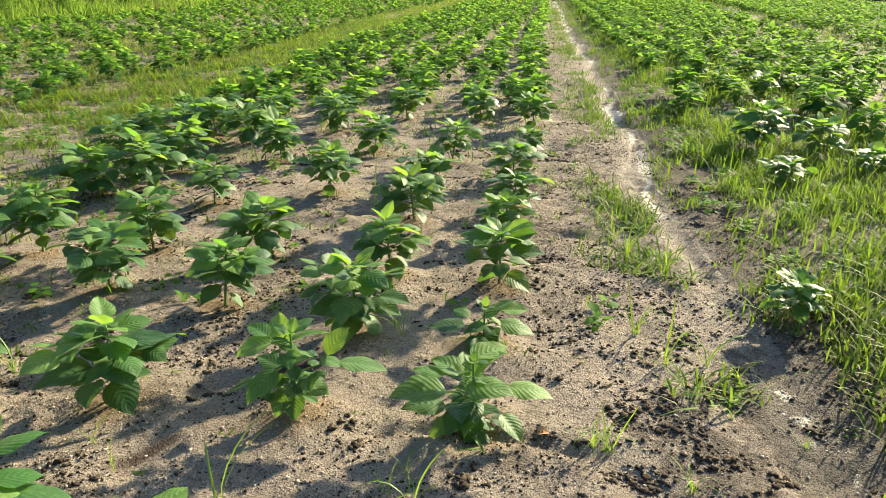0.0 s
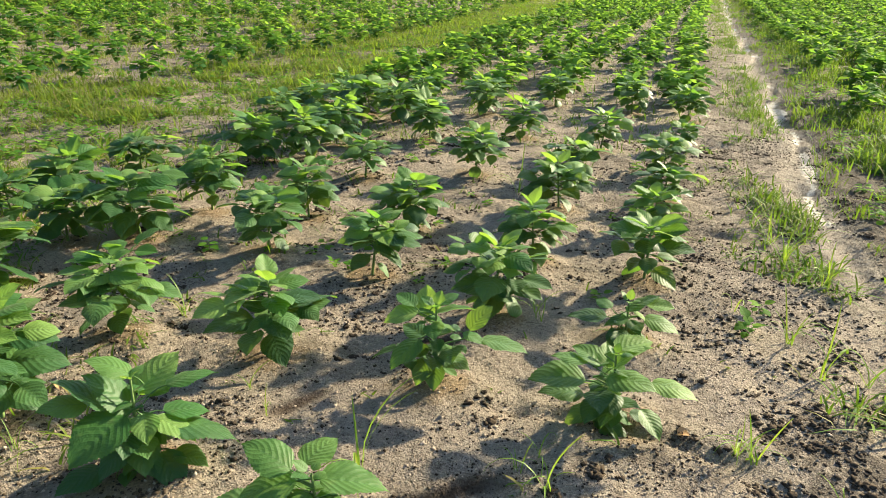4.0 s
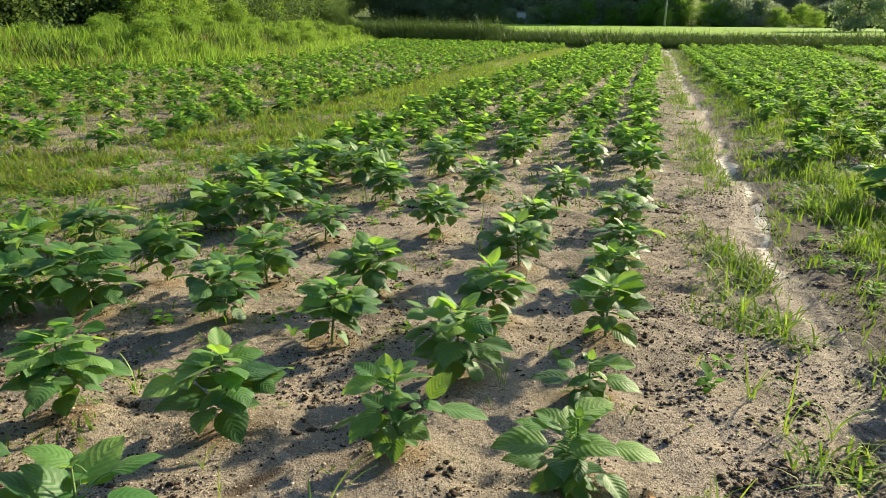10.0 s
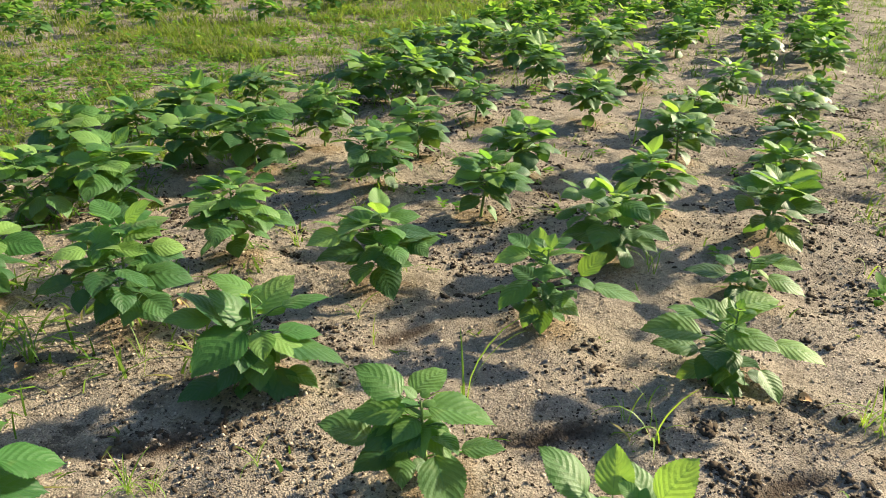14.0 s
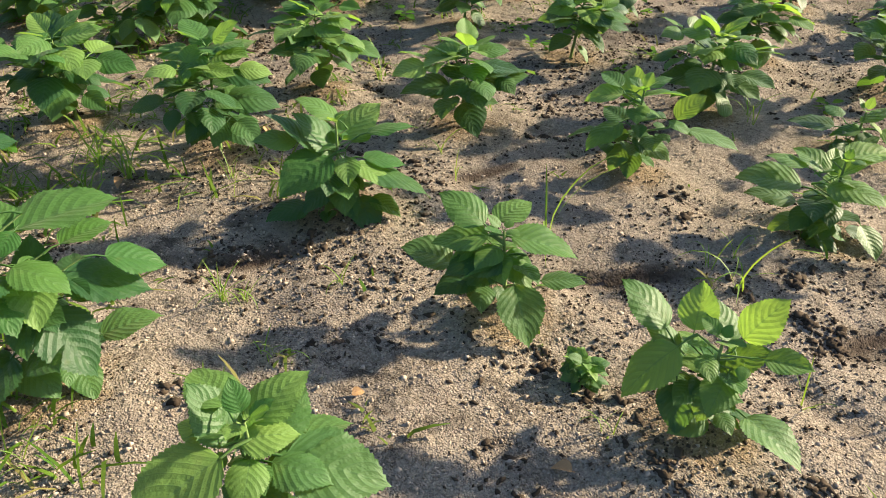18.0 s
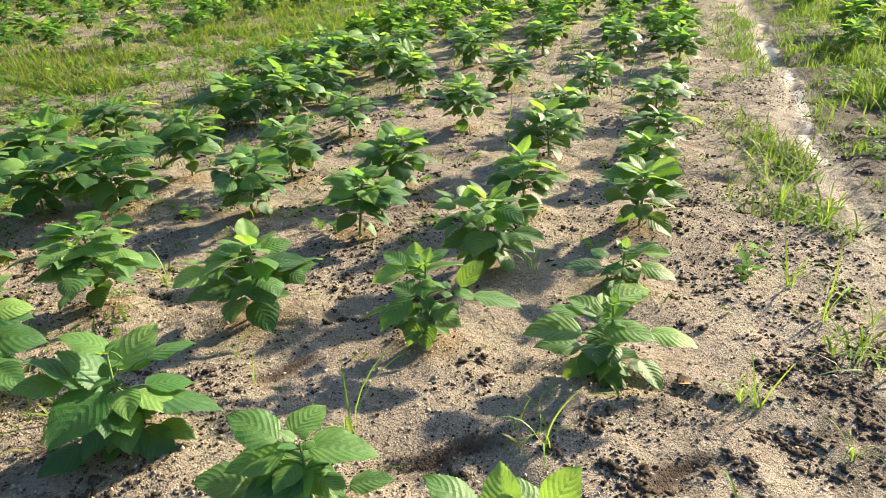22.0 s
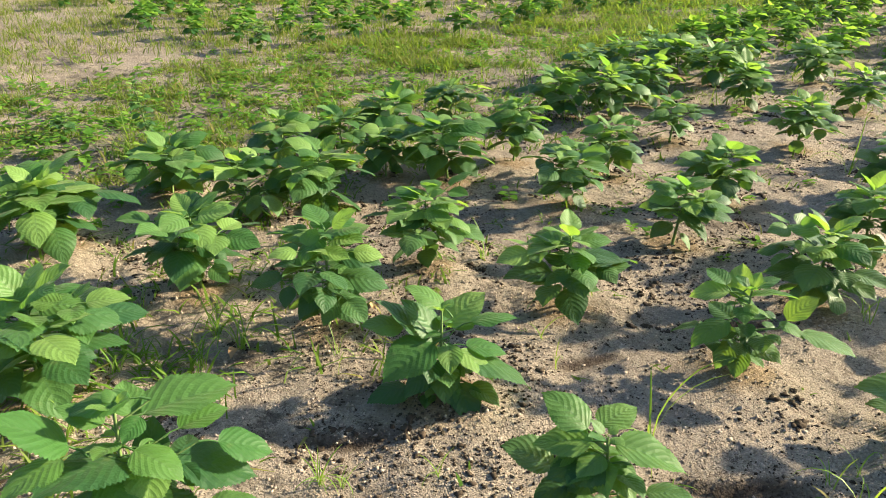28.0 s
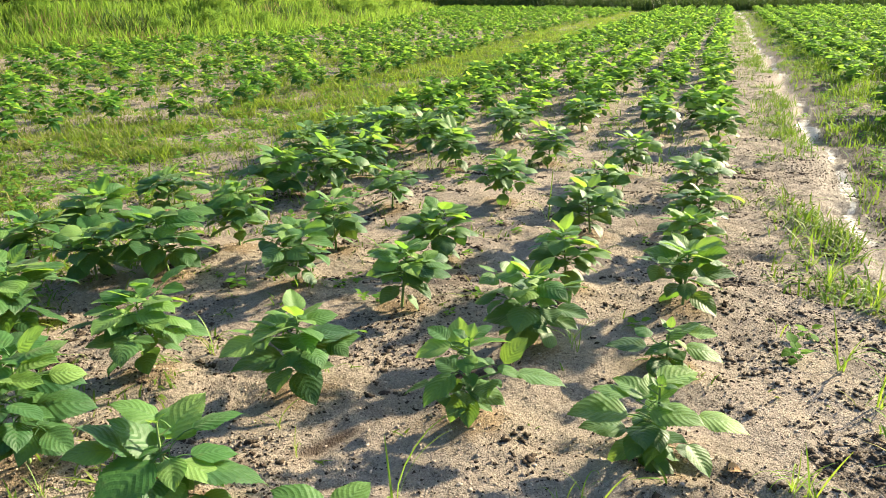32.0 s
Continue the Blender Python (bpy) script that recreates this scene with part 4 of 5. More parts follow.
def over_weeds(nr):
    def thin(y, near, least):
        return nr.uniform(0, 1, len(y)) < np.clip(near / np.maximum(y, 1), least, 1)
    y = nr.uniform(0.3, 40, 30000)
    y = y[thin(y, 4, 0.12)]
    x = furrow_x(y) + 0.12 + nr.uniform(0, 1, len(y)) ** 1.3 * 2.3
    ok = nr.uniform(0, 1, len(x)) < np.clip(0.6 + 0.7 * smooth_noise(x, y, 0.5, 32), 0.05, 1)
    ok &= (x - furrow_x(y) > 0.5) | (nr.uniform(0, 1, len(x)) < 0.4)
    near = ok & (x - furrow_x(y) < 0.55)
    far = ok & ~near
    bare = nr.uniform(0, 1, len(x)) < 0.35 + 0.65 * rise((y - 3) / 4)
    near, far = near & bare, far & bare
    yield x[near], y[near], 9, 0.11, 0.045
    yield x[far], y[far], 8, 0.17, 0.05
    y = nr.uniform(0.6, 3.4, 240)
    x = furrow_x(y) + 0.22 + np.abs(nr.normal(0, 0.35, 240))
    yield x, y, 7, 0.13, 0.035
    y = 1.4 + 5.5 * nr.uniform(0, 1, 700) ** 1.2
    x = furrow_x(y) + 0.32 + nr.uniform(0, 2.2, 700)
    ok = smooth_noise(x, y, 0.45, 38) + 0.5 * smooth_noise(x, y, 0.15, 39) > -0.1
    yield x[ok], y[ok], 6, 0.17, 0.035
    x, y = nr.uniform(2.0, 19, 11000), nr.uniform(2, 54, 11000)
    yield x, y, 8, 0.17, 0.08


grass("verge_grass", "upright green grass and weeds over the furrow", M_VERGE, over_weeds, 0.004, 1.0, 23)


def bank_weeds(nr):
    y = nr.uniform(4, 60, 8000)
    x = bank_x(y) - nr.uniform(-0.6, 5.5, len(y))
    yield x, y, 11, 0.42, 0.16
    y = nr.uniform(4, 60, 2500)
    x = bank_x(y) - nr.uniform(-1.0, 1.0, len(y))
    yield x, y, 8, 0.3, 0.14


def bank_dark(nr):
    y = nr.uniform(6, 60, 2600)
    x = bank_x(y) - nr.uniform(0.3, 5.5, len(y))
    ok = smooth_noise(x, y, 2.0, 51) > 0.1
    yield x[ok], y[ok], 14, 0.5, 0.13


def bank_dry(nr):
    y = nr.uniform(6, 60, 2600)
    x = bank_x(y) - nr.uniform(-0.8, 2.6, len(y))
    ok = smooth_noise(x, y, 2.6, 52) > 0.2
    yield x[ok], y[ok], 12, 0.34, 0.12


grass("dark_weeds", "dark green leafy weeds in patches on the bank", M_DIKE, bank_dark, 0.02, 0.9, 13)
grass("dry_grass", "straw-coloured dry grass at the foot of the bank", M_STRAW, bank_dry, 0.010, 1.0, 14)
grass("bank_grass", "tall green grass and weeds covering the field bank", M_TALL, bank_weeds, 0.012, 0.6, 3)


def dike_weeds(nr):
    x = nr.uniform(-32, 45, 14000)
    y = field_end(x) + nr.uniform(-0.4, 2.4, len(x))
    yield x, y, 12, 0.7, 0.3
    x = nr.uniform(-36, -13, 3000)
    y = field_end(x) + nr.uniform(0.4, 3.0, len(x))
    yield x, y, 12, 1.15, 0.3


grass("dike_grass", "dark tall grass along the paddy dike", M_DIKE, dike_weeds, 0.011, 1.0, 4)


def rice(nr):
    x = nr.uniform(-45, 60, 17000)
    y = field_end(x) + 2.6 + nr.uniform(0, 1, len(x)) ** 1.6 * 40
    yield x, y, 7, 0.29, 0.2


rx, ry = np.meshgrid(np.linspace(-48, 72, 160), np.linspace(0, 1, 70))
rv = field_end(rx) + 2.4 + ry * 70
rz = height(rx, rv) + 0.22 + 0.05 * smooth_noise(rx, rv, 0.9, 61)
i = np.arange(rx.size).reshape(rx.shape)
canopy = mesh_np("rice_canopy", np.stack([rx, rv, rz], -1).reshape(-1, 3), np.stack([i[:-1, :-1], i[:-1, 1:], i[1:, 1:], i[1:, :-1]], -1).reshape(-1, 4))
tagged(part("rice_canopy", canopy, M_CANOPY), "dense green rice canopy of the paddy", "crop", kind="stuff")
grass("rice_crop", "bright green young rice filling the flat paddy", M_RICE, rice, 0.016, 0.9, 6)


def leafy_weeds():
    """Low broad-leaved weeds among the grass, as one spread of small rosettes."""
    nr = np.random.RandomState(21)
    y1, y2, y3 = 0.5 + 24 * nr.uniform(0, 1, 2600) ** 1.5, nr.uniform(1.2, 24, 900), nr.uniform(2.5, 9, 120)
    x = np.r_[strip_x(y1) + nr.normal(0, 0.9, 2600), furrow_x(y2) + 0.25 + np.abs(nr.normal(0, 1.0, 900)), nr.uniform(-4, 0.4, 120)]
    y = np.r_[y1, y2, y3]
    v, q, u, n = [], [], [], 0
    for k in range(4):
        rng = random.Random(k)
        leaves = [(rng.randrange(6), leaf_pose((0, 0, 0.05 + 0.05 * j), 137 * j + rng.uniform(-30, 30), 15 + rng.uniform(-20, 25), rng.uniform(0.35, 0.6))) for j in range(9)]
        s = slice(k, None, 4)
        a = repeat(*joined(leaves, ROUGH), turned(x[s], y[s], height(x[s], y[s]), nr.uniform(0, 6.28, len(x[s])), nr.uniform(0.035, 0.12, len(x[s]))))
        v.append(a[0]), q.append(a[1] + n), u.append(a[2])
        n += len(a[0])
    ob = part("leafy_weeds", mesh_np("leafy_weeds", np.concatenate(v), np.concatenate(q), np.concatenate(u)), M_CROP)
    return tagged(ob, "low broad-leaved green weeds among the grass", "weeds", kind="stuff")


leafy_weeds()

# single tufts that stand out near the path: x, y, height, blades
TUFTS = [(-0.77, 1.36, 0.30, 5), (-0.28, 1.51, 0.19, 6), (-1.19, 1.51, 0.10, 3), (-1.65, 1.0, 0.12, 2), (-1.31, 0.67, 0.11, 14), (-1.11, 0.88, 0.08, 5), (-1.05, 0.6, 0.09, 4), (-0.03, 1.22, 0.12, 4), (0.2, 1.36, 0.19, 4), (0.2, 1.91, 0.13, 9), (-2.0, 0.86, 0.2, 14), (-0.57, 2.47, 0.15, 6), (0.37, 2.74, 0.22, 10)]
TUFTS += [(0.47, 2.5, 0.24, 7), (0.62, 2.53, 0.2, 5), (0.24, 1.9, 0.14, 8), (0.87, 2.09, 0.1, 5), (0.16, 2.94, 0.15, 2), (-0.6, 2.53, 0.14, 5), (0.37, 3.58, 0.3, 11), (0.31, 3.92, 0.24, 9), (0.54, 3.39, 0.2, 8), (0.48, 1.76, 0.12, 6), (-1.15, 4.12, 0.28, 6), (-1.9, 1.95, 0.2, 4), (-1.38, 1.98, 0.11, 4), (-4.5, 1.6, 0.35, 5), (2.95, 7.4, 0.55, 9), (2.7, 6.9, 0.4, 6)]
TUFTS += [(-1.85, 0.06, 0.13, 12), (-1.72, -0.02, 0.12, 12), (-1.63, -0.08, 0.12, 10), (-1.4, -0.04, 0.12, 14), (-1.33, -0.1, 0.1, 10), (-2.15, 0.85, 0.16, 14), (-2.0, 0.72, 0.12, 10), (-1.27, 0.7, 0.08, 8), (-1.07, 0.6, 0.06, 5), (-1.73, 1.05, 0.12, 7), (-1.21, 0.09, 0.1, 8), (-0.34, 0.87, 0.1, 5), (-2.48, 0.73, 0.14, 12), (-2.15, 0.51, 0.12, 12), (-2.3, 0.6, 0.1, 10), (-0.38, 1.56, 0.12, 5), (-1.33, 1.6, 0.12, 4), (-0.34, 1.66, 0.12, 5), (0.73, 2.45, 0.14, 6), (-1.95, 0.3, 0.12, 10)]


def ribbon(bend, seed):
    """A grass blade 1 long that rises and arches over."""
    r = random.Random(seed)
    v, q = [], []
    x = z = 0.0
    for k in range(8):
        f = k / 7
        w = 0.028 * (0.55 + 0.9 * f) * (1 - f) ** 0.6 + 0.001
        v += [(x, -w, z + w * 0.35), (x, 0, z), (x, w, z + w * 0.35)]
        a = radians(84 - bend * f ** 1.4 * 120) + r.uniform(-0.05, 0.05)
        x, z = x + math.cos(a) / 7, z + math.sin(a) / 7
    for k in range(7):
        q += [(3 * k, 3 * k + 1, 3 * k + 4, 3 * k + 3), (3 * k + 1, 3 * k + 2, 3 * k + 5, 3 * k + 4)]
    return mesh_np("blade", np.array(v), np.array(q))


RIBBONS = [ribbon(b, k) for k, b in enumerate((0.25, 0.5, 0.8, 1.15, 1.4))]


def tuft(x, y, h, n, seed):
    rng = random.Random(seed)
    base = tagged(new("grass_tuft"), "tuft of bright green arching grass blades in the soil", "grass", "grass tufts")
    base.matrix_basis = pose(x, y, float(height(x, y)) - 0.006, 0, 0, rng.uniform(0, 360))
    for k in range(n):
        size = h * rng.uniform(0.6, 1.35)
        m = pose(rng.uniform(-0.012, 0.012), rng.uniform(-0.012, 0.012), 0, rng.uniform(-12, 12), rng.uniform(-6, 28), k * 360 / n + rng.uniform(-25, 25))
        part("blade", rng.choice(RIBBONS[1:] if h > 0.18 else RIBBONS), M_BLADE, base).matrix_basis = m @ Matrix.Diagonal((size, min(0.22, max(0.1, size)) * 0.7, size, 1))
    return base


for k, (x, y, h, n) in enumerate(TUFTS):
    tuft(x, y, h, n, 500 + k)
perilla(-0.46, 0.99, 0.07, 0.16, 777, FINE_MESH, "small broad-leaved weed seedling on bare soil")


perilla(-4.3, 1.67, 0.50, 0.20, 778, FINE_MESH, "tall thin weed with small leaves on the weedy strip")


# ---- water and loose soil ----
y = np.arange(8.0, 44, 0.12)
x = furrow_x(y)
half = 0.032 * np.clip(1.6 * smooth_noise(y, y * 0, 0.45, 41) + 0.55 * rise((y - 20) / 10), 0.02, 1.6)
side = np.stack([x - half, x + half], 1)
wv = np.stack([side, np.repeat(y[:, None], 2, 1), np.full((len(y), 2), 0.004)], -1).reshape(-1, 3)
i = np.arange(len(y) - 1) * 2
tagged(part("water", mesh_np("water", wv, np.stack([i, i + 1, i + 3, i + 2], -1)), M_WATER), "shallow muddy water standing in the furrow", "water", kind="structure")


def lump(seed, fine=True, rugged=False):
    """A small angular stone or clod."""
    bm = bmesh.new()
    r = random.Random(seed)
    if fine:
        bmesh.ops.create_icosphere(bm, subdivisions=2 if rugged else 1, radius=1)
    else:
        vs = [bm.verts.new(c) for c in ((1, 0, 0), (0, 1, 0), (-1, 0, 0), (0, -1, 0), (0, 0, 1), (0, 0, -1))]
        for k in range(4):
            bm.faces.new((vs[k], vs[(k + 1) % 4], vs[4]))
            bm.faces.new((vs[(k + 1) % 4], vs[k], vs[5]))
    bm.verts.index_update()
    for v in bm.verts:
        v.co *= (0.95 + 0.75 * noise.noise(v.co * 1.7 + Vector((seed * 3.1, 0, 0)))) * r.uniform(0.5, 1.5) if rugged else r.uniform(0.35, 1.5)
        v.co.x *= 1.25
        v.co.y *= 0.8
    a = np.array([v.co[:] for v in bm.verts]), np.array([[v.index for v in f.verts] for f in bm.faces])
    bm.free()
    return a


def scatter(name, label, category, material, x, y, r, sink, seed, fine=True, rugged=False):
    nr = np.random.RandomState(seed)
    z = height(x, y)
    v, q, n = [], [], 0
    for k in range(9):
        a, f = lump(seed + k, fine, rugged)
        s = slice(k, None, 9)
        m = turned(x[s], y[s], z[s] + r[s] * sink, nr.uniform(0, 6.28, len(x[s])), r[s])
        m[:, 2, :3] *= nr.uniform(0.5, 0.95, len(x[s]))[:, None]
        b = repeat(a, f, None, m)
        v.append(b[0]), q.append(b[1] + n)
        n += len(b[0])
    return tagged(part(name, mesh_np(name, np.concatenate(v), np.concatenate(q)), material, smooth=False), label, category, kind="stuff")


nr = np.random.RandomState(78)
y = 0.9 + 17 * nr.uniform(0, 1, 260) ** 1.7
x = np.r_[furrow_x(y) - 0.2 - np.abs(nr.normal(0, 0.4, 260)), nr.uniform(-4.2, 0, 300)]
y = np.r_[y, nr.uniform(0, 6, 300)]
x[:60], y[:60] = nr.normal(0.5, 0.27, 60), nr.normal(2.1, 0.5, 60)
y[60:130] = nr.uniform(1.3, 6, 70)
x[60:130] = furrow_x(y[60:130]) + nr.uniform(0.08, 0.55, 70)
i = np.repeat(np.arange(560), nr.poisson(18, 560))
x, y = x[i] + nr.normal(0, 0.035, len(i)), y[i] + nr.normal(0, 0.025, len(i))
scatter("large_clods", "broken dark clods of moist earth beside the furrow", "soil", M_CLOD, x, y, np.clip(nr.gamma(1.5, 0.0034, len(x)), 0.002, 0.013), 0.0, 330, True, True)
nr = np.random.RandomState(77)
x, y = nr.uniform(-6.4, 1.5, 160000), -0.4 + 11.0 * nr.uniform(0, 1, 160000) ** 1.5
keep = smooth_noise(x, y, 0.45, 24) + 0.7 * smooth_noise(x, y, 0.13, 25) + 0.25 * np.exp(-((x - furrow_x(y) + 0.45) / 0.35) ** 2) + nr.uniform(-0.4, 0.4, len(x)) > 0.74
x, y = x[keep], y[keep]
scatter("soil_clods", "dark brown crumbly soil clods lying on the sand", "soil", M_CLOD, x, y, np.clip(nr.gamma(1.5, 0.0026, len(x)), 0.0015, 0.010), 0.05, 300)
x, y = nr.uniform(-4.2, 1.0, 130000), -0.4 + 7.0 * nr.uniform(0, 1, 130000) ** 1.6
keep = smooth_noise(x, y, 0.6, 27) + 0.6 * smooth_noise(x, y, 0.16, 28) + nr.uniform(-0.4, 0.4, len(x)) > 0.38
x, y = x[keep], y[keep]
scatter("soil_crumbs", "fine dark soil crumbs strewn over the sand", "soil", M_CLOD, x, y, np.clip(nr.gamma(2.0, 0.0014, len(x)), 0.0012, 0.007), 0.3, 320, False)
x, y = nr.uniform(-3.8, 1.1, 50000), -0.4 + 5.5 * nr.uniform(0, 1, 50000) ** 1.6
scatter("grit", "pale coarse granite grit scattered over the soil", "gravel", M_GRIT, x, y, np.clip(nr.gamma(2.5, 0.0014, len(x)), 0.0015, 0.009), 0.2, 310, False)


def dry_leaf(x, y, size, turn, label):
    v, q, u = leaf_arrays(4, 8, 0.5, 0.5, -0.3, 0.3, stalk=0.1, tooth=0.0)
    ob = part("dry_leaf", mesh_np("dry_leaf", v, q, u), M_DRY)
    ob.matrix_basis = pose(x, y, float(height(x, y)) + 0.008, 6, -8, turn) @ Matrix.Scale(size, 4)
    return tagged(ob, label, "leaf", "dry leaves")


for x, y, size, turn in ((-0.83, 0.62, 0.04, 60), (-0.35, 0.75, 0.06, 200), (-1.5, 1.2, 0.07, 20), (-1.9, 1.35, 0.06, 140), (0.02, 1.9, 0.06, 30), (-2.0, 0.85, 0.07, 300)):
    dry_leaf(x, y, size * 0.75, turn, "curled brown dead leaf lying on the soil")


# ---- trees ----
def tree_parts(seed, tall, wide, low, leaves, leaf):
    rng, nr = random.Random(seed), np.random.RandomState(seed)
    bm = bmesh.new()
    def limb(a, b, r0, r1):
        a, b = Vector(a), Vector(b)
        ax = (b - a).normalized()
        s = ax.orthogonal().normalized()
        t = ax.cross(s)
        rings = []
        for f in (0, 0.5, 1):
            c = a.lerp(b, f) + (Vector((rng.uniform(-1, 1), rng.uniform(-1, 1), 0)) * 0.04 * (b - a).length if f == 0.5 else Vector())
            r = r0 + (r1 - r0) * f
            rings.append([bm.verts.new(c + (s * math.cos(k * math.pi / 3) + t * math.sin(k * math.pi / 3)) * r) for k in range(6)])
        for p, q in zip(rings, rings[1:]):
            for k in range(6):
                bm.faces.new((p[k], p[(k + 1) % 6], q[(k + 1) % 6], q[k]))
    top = (rng.uniform(-0.3, 0.3), rng.uniform(-0.3, 0.3), tall * 0.75)
    limb((0, 0, -0.2), top, tall * 0.022, tall * 0.008)
    clumps = []
    for k in range(13):
        f = low + (1 - low) * (k + 0.5) / 13
        a = k * 2.4 + rng.uniform(-0.4, 0.4)
        r = wide * (0.35 + 0.65 * math.sin(math.pi * (0.2 + 0.72 * (k + 0.5) / 13))) * rng.uniform(0.7, 1.1)
        tip = (math.cos(a) * r, math.sin(a) * r, tall * min(f + 0.08, 1.0))
        limb((top[0] * f, top[1] * f, tall * 0.72 * f), tip, tall * 0.008, tall * 0.002)
        clumps += [(tip, 0.42), ((tip[0] * 0.55, tip[1] * 0.55, tip[2] * 0.97), 0.45)]
    c = np.array([p for p, _ in clumps])
    i = nr.randint(0, len(c), leaves)
    p = c[i] + nr.normal(0, 1, (leaves, 3)) * np.array([0.30, 0.30, 0.2]) * wide * 0.8
    d1 = nr.normal(0, 1, (leaves, 3))
    d1 /= np.linalg.norm(d1, axis=1)[:, None]
    d2 = np.cross(d1, nr.normal(0, 1, (leaves, 3)))
    d2 /= np.linalg.norm(d2, axis=1)[:, None]
    s = (leaf * nr.uniform(0.6, 1.4, leaves))[:, None]
    v = np.stack([p - d1 * s, p + d2 * s * 0.55 - d1 * s * 0.1, p + d1 * s, p - d2 * s * 0.55 - d1 * s * 0.1], 1).reshape(-1, 3)
    return bm, v, np.arange(leaves * 4).reshape(-1, 4)


def tree(name, label, seed, tall, wide, low, leaves, leaf, material):
    bm, v, q = tree_parts(seed, tall, wide, low, leaves, leaf)
    base = tagged(new(name), label, name.split("_")[-1])
    part("trunk", bm, M_BARK, base)
    part("crown", mesh_np("crown", v, q), material, base)
    return base


def plant_out(models, places, group):
    rng = random.Random(len(places))
    for k, (x, y, s) in enumerate(places):
        m = pose(x, y, float(height(x, y)) - 0.1, 0, 0, rng.uniform(0, 360)) @ Matrix.Scale(s, 4)
        ob = models[k] if k < len(models) else copy_thing(models[k % len(models)], m)
        ob.matrix_basis = m
        tagged(ob, group=group)


WOOD = [tree("woodland_tree", "dark broad-leaved tree at the edge of the woods", 40 + k, 9 + k, 2.6 + 0.3 * k, 0.0, 15000, 0.09, M_DARK) for k in range(4)]
FAR_WOOD = [tree("woodland_tree", "broad-leaved tree beyond the paddy, greyed for distance haze", 50 + k, 9 + k, 2.6 + 0.3 * k, 0.0, 8000, 0.17, M_TREE_HAZED) for k in range(3)]
BUSH = [tree("hedge_bush", "light green bush growing on the overgrown bank", 60 + k, 2.2, 1.0, 0.1, 4500, 0.055, M_BUSH) for k in range(3)]
rng = random.Random(9)
woods = []
for k in range(48):                                        # on the bank
    y = 2 + 2.6 * k + rng.uniform(-0.8, 0.8)
    woods.append((float(bank_x(y)) - rng.uniform(6.5, 9), y, rng.uniform(0.8, 1.1)))
    woods.append((float(bank_x(y)) - rng.uniform(10, 15), y + 1, rng.uniform(1.0, 1.3)))
plant_out(WOOD, woods, "trees round the field")
woods = []
for k in range(-10, 34):                                   # over the paddy
    x = -52 + 3.4 * k + rng.uniform(-1, 1)
    if x < -5:
        woods.append((x, float(field_end(x)) + 76 + rng.uniform(0, 8), rng.uniform(0.9, 1.4)))
woods.append((15.3, 92.0, 0.8))
woods.append((19.0, 96.0, 0.9))
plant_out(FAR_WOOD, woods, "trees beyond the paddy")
bushes = []
for k in range(11):
    y = 23 + 1.6 * k + rng.uniform(-0.9, 0.9)
    bushes.append((float(bank_x(y)) - rng.uniform(4.0, 6.0), y, rng.uniform(0.55, 0.95)))
for k in range(150):                                       # low growth all over the bank
    y = 5 + 0.36 * k + rng.uniform(-0.6, 0.6)
    bushes.append((float(bank_x(y)) - rng.uniform(0.1, 4.8), y, rng.uniform(0.14, 0.4)))
for k in range(46):
    x = -34 + 2.4 * k + rng.uniform(-1, 1)
    bushes.append((x, float(field_end(x)) + 71 + rng.uniform(0, 4) + (6 if x > 18 else 0), rng.uniform(1.0, 1.9)))
SCRUB = [tree("scrub_bush", "dense dark green scrub at the foot of the woods, paled for haze", 70 + k, 3.4, 1.9, 0.0, 7500, 0.11, M_TREE_HAZED) for k in range(2)]
# pale scrub on the slope over the paddy, greyed further for haze
LIGHT = [tree("hill_bush", "pale green vine-covered bush on the far slope, greyed for haze", 80 + k, 3.0, 1.8, 0.0, 6000, 0.12, M_HILL_HAZED) for k in range(2)]
light = []
for k in range(-18, 34):
    x = -6 + 1.5 * k + rng.uniform(-1, 1)
    light.append((x, float(field_end(x)) + 73 + rng.uniform(0, 22), rng.uniform(0.9, 1.5)))
plant_out(LIGHT, light, "bushes on the far slope")
scrub = []
for k in range(22):
    x = -58 + 2.5 * k + rng.uniform(-1, 1)
    scrub.append((x, float(field_end(x)) + 74 + rng.uniform(0, 5), rng.uniform(1.2, 2.1)))
scrub += [(-31.4, 123.5, 0.75), (-26.8, 123.0, 0.8), (-29.0, 122.5, 0.36)]
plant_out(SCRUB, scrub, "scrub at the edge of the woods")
BANK_SCRUB = [tree("scrub_bush", "dense dark green scrub on top of the bank", 75 + k, 3.4, 1.9, 0.0, 7500, 0.09, M_DARK) for k in range(2)]
scrub = []
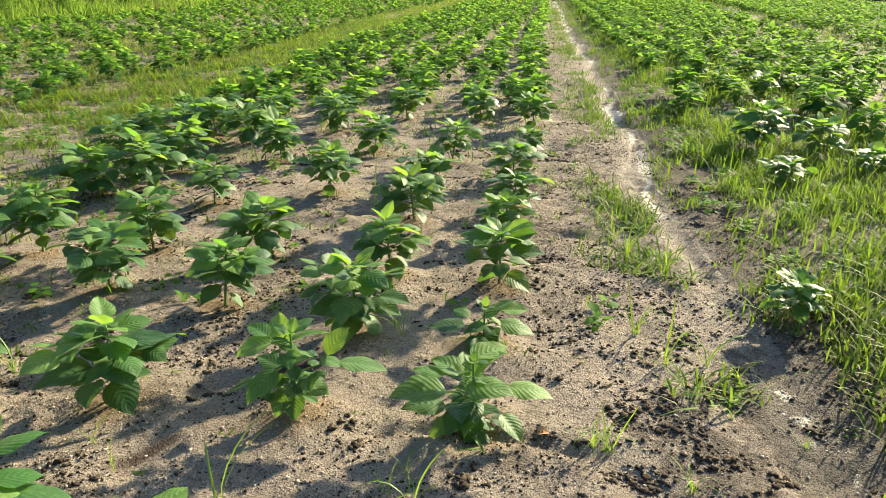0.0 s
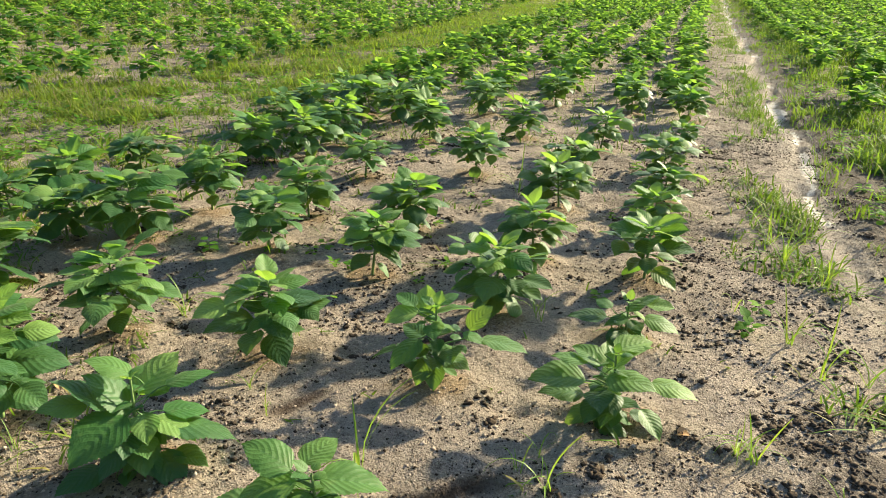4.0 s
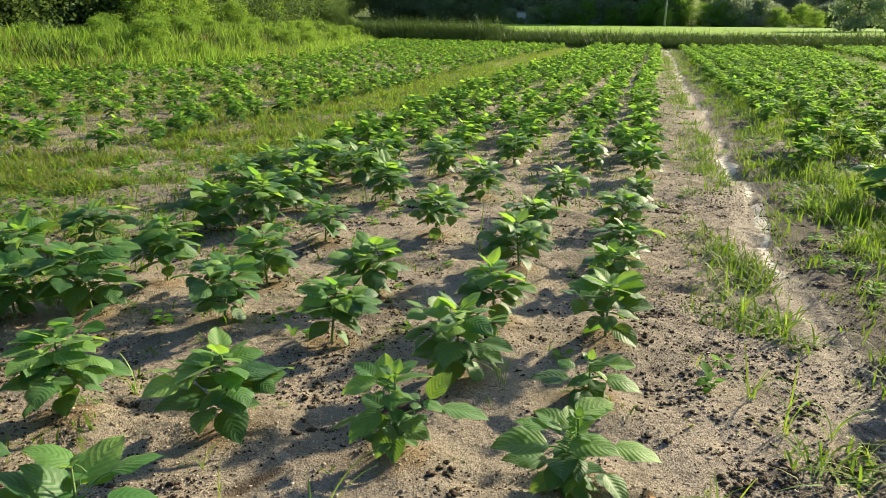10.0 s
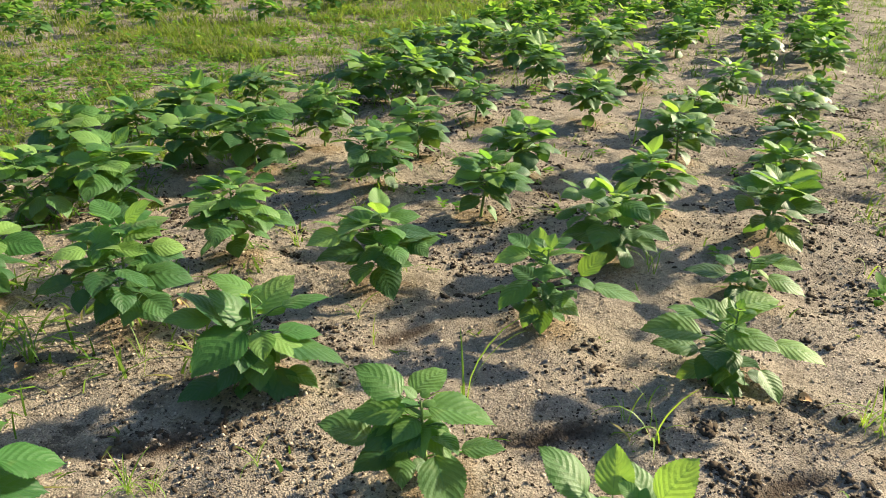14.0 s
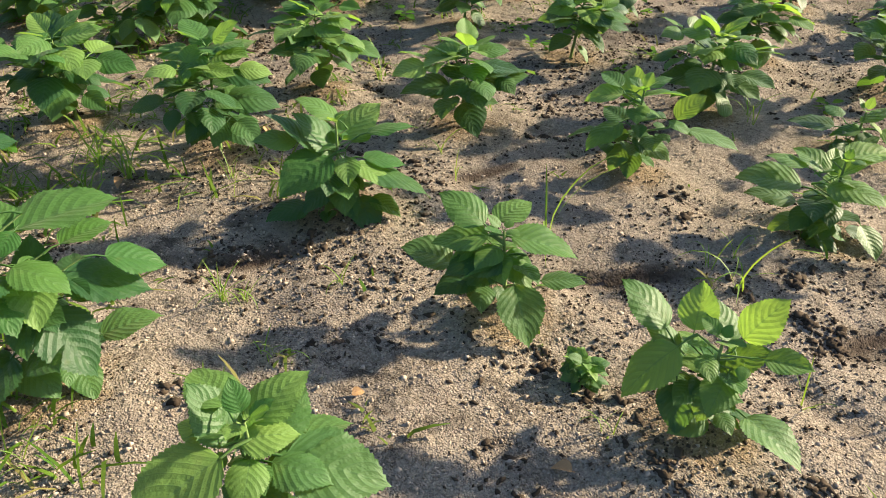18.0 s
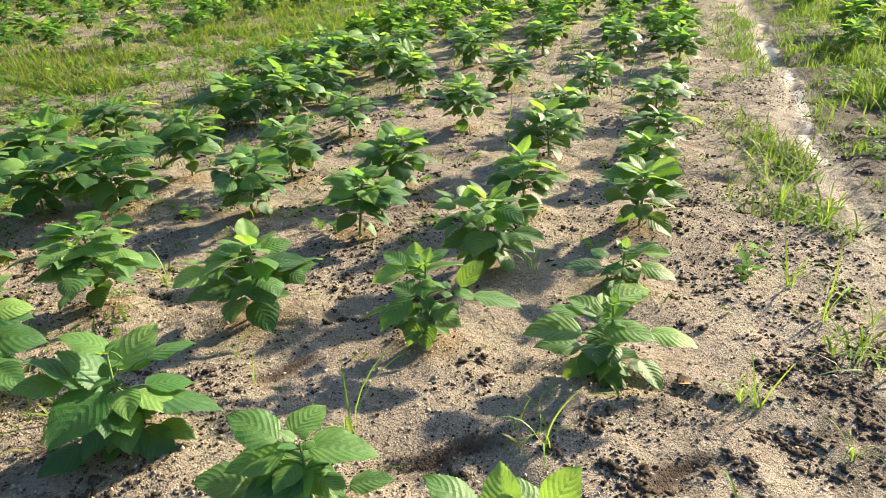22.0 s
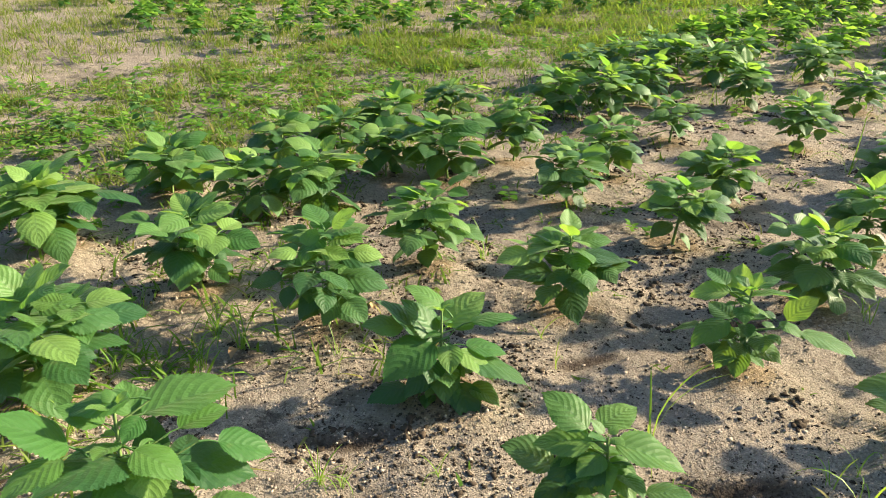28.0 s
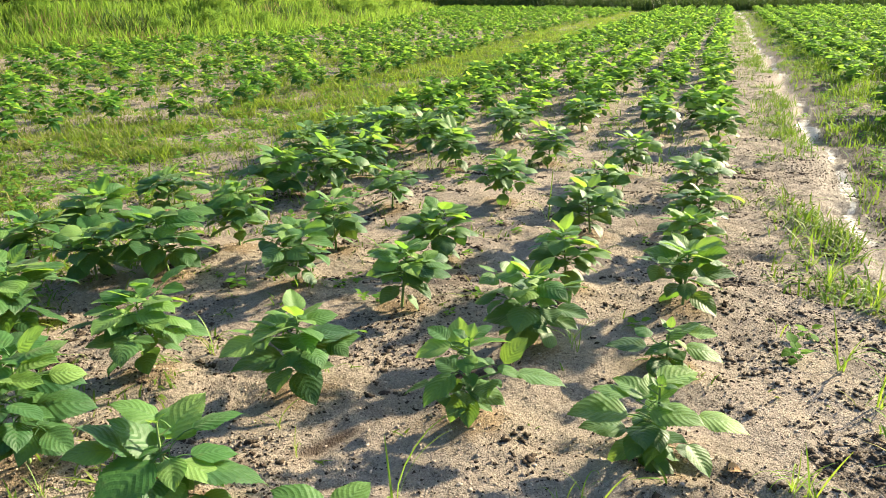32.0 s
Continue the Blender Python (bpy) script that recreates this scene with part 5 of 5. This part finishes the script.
for k in range(30):
    y = 3 + 2.0 * k + rng.uniform(-0.7, 0.7)
    scrub.append((float(bank_x(y)) - rng.uniform(5.8, 7.5), y, rng.uniform(0.7, 1.1)))
plant_out(BANK_SCRUB, scrub, "scrub on the bank")
plant_out(BUSH, bushes, "bushes along the fields")


# ---- far pole and shed ----
def pole(x, y, tall):
    base = tagged(new("utility_pole"), "grey concrete utility pole with a crossarm before the woods", "pole")
    base.matrix_basis = pose(x, y, float(height(x, y)) - 0.3)
    bm = bmesh.new()
    bmesh.ops.create_cone(bm, cap_ends=True, segments=12, radius1=0.16, radius2=0.10, depth=tall, matrix=Matrix.Translation((0, 0, tall / 2)))
    part("shaft", bm, M_POLE, base)
    bm = bmesh.new()
    bmesh.ops.create_cube(bm, size=1, matrix=Matrix.Translation((0, -0.12, tall - 0.6)) @ Matrix.Diagonal((1.6, 0.09, 0.09, 1)))
    bmesh.ops.bevel(bm, geom=bm.edges[:], offset=0.01, segments=1)
    part("crossarm", bm, M_POLE, base)


def shed(x, y, turn):
    base = tagged(new("shed"), "small white farm shed half hidden by the woods", "shed")
    base.matrix_basis = pose(x, y, float(height(x, y)) - 0.05, 0, 0, turn)
    bm = bmesh.new()
    bmesh.ops.create_cube(bm, size=1, matrix=Matrix.Translation((0, 0, 1.1)) @ Matrix.Diagonal((3.2, 2.4, 2.2, 1)))
    bmesh.ops.bevel(bm, geom=bm.edges[:], offset=0.02, segments=1)
    part("wall", bm, M_SHED, base, "white painted sheet wall")
    bm = bmesh.new()
    for k in range(9):
        bmesh.ops.create_cube(bm, size=1, matrix=pose(-1.6 + 0.4 * k, 0, 2.3, 6, 0, 0) @ Matrix.Diagonal((0.38, 2.8, 0.06, 1)))
    part("roof", bm, M_POLE, base, "grey sheet roof")


M_POLE = plain_material("weathered_concrete", (0.28, 0.27, 0.25), (0.40, 0.39, 0.36), 5.0, 0.9)
M_SHED = plain_material("white_sheet", (0.70, 0.70, 0.68), (0.82, 0.82, 0.80), 2.0, 0.6, 0.1)
pole(-5.6, 112.0, 8.5)
shed(-29.0, 126.0, 20)
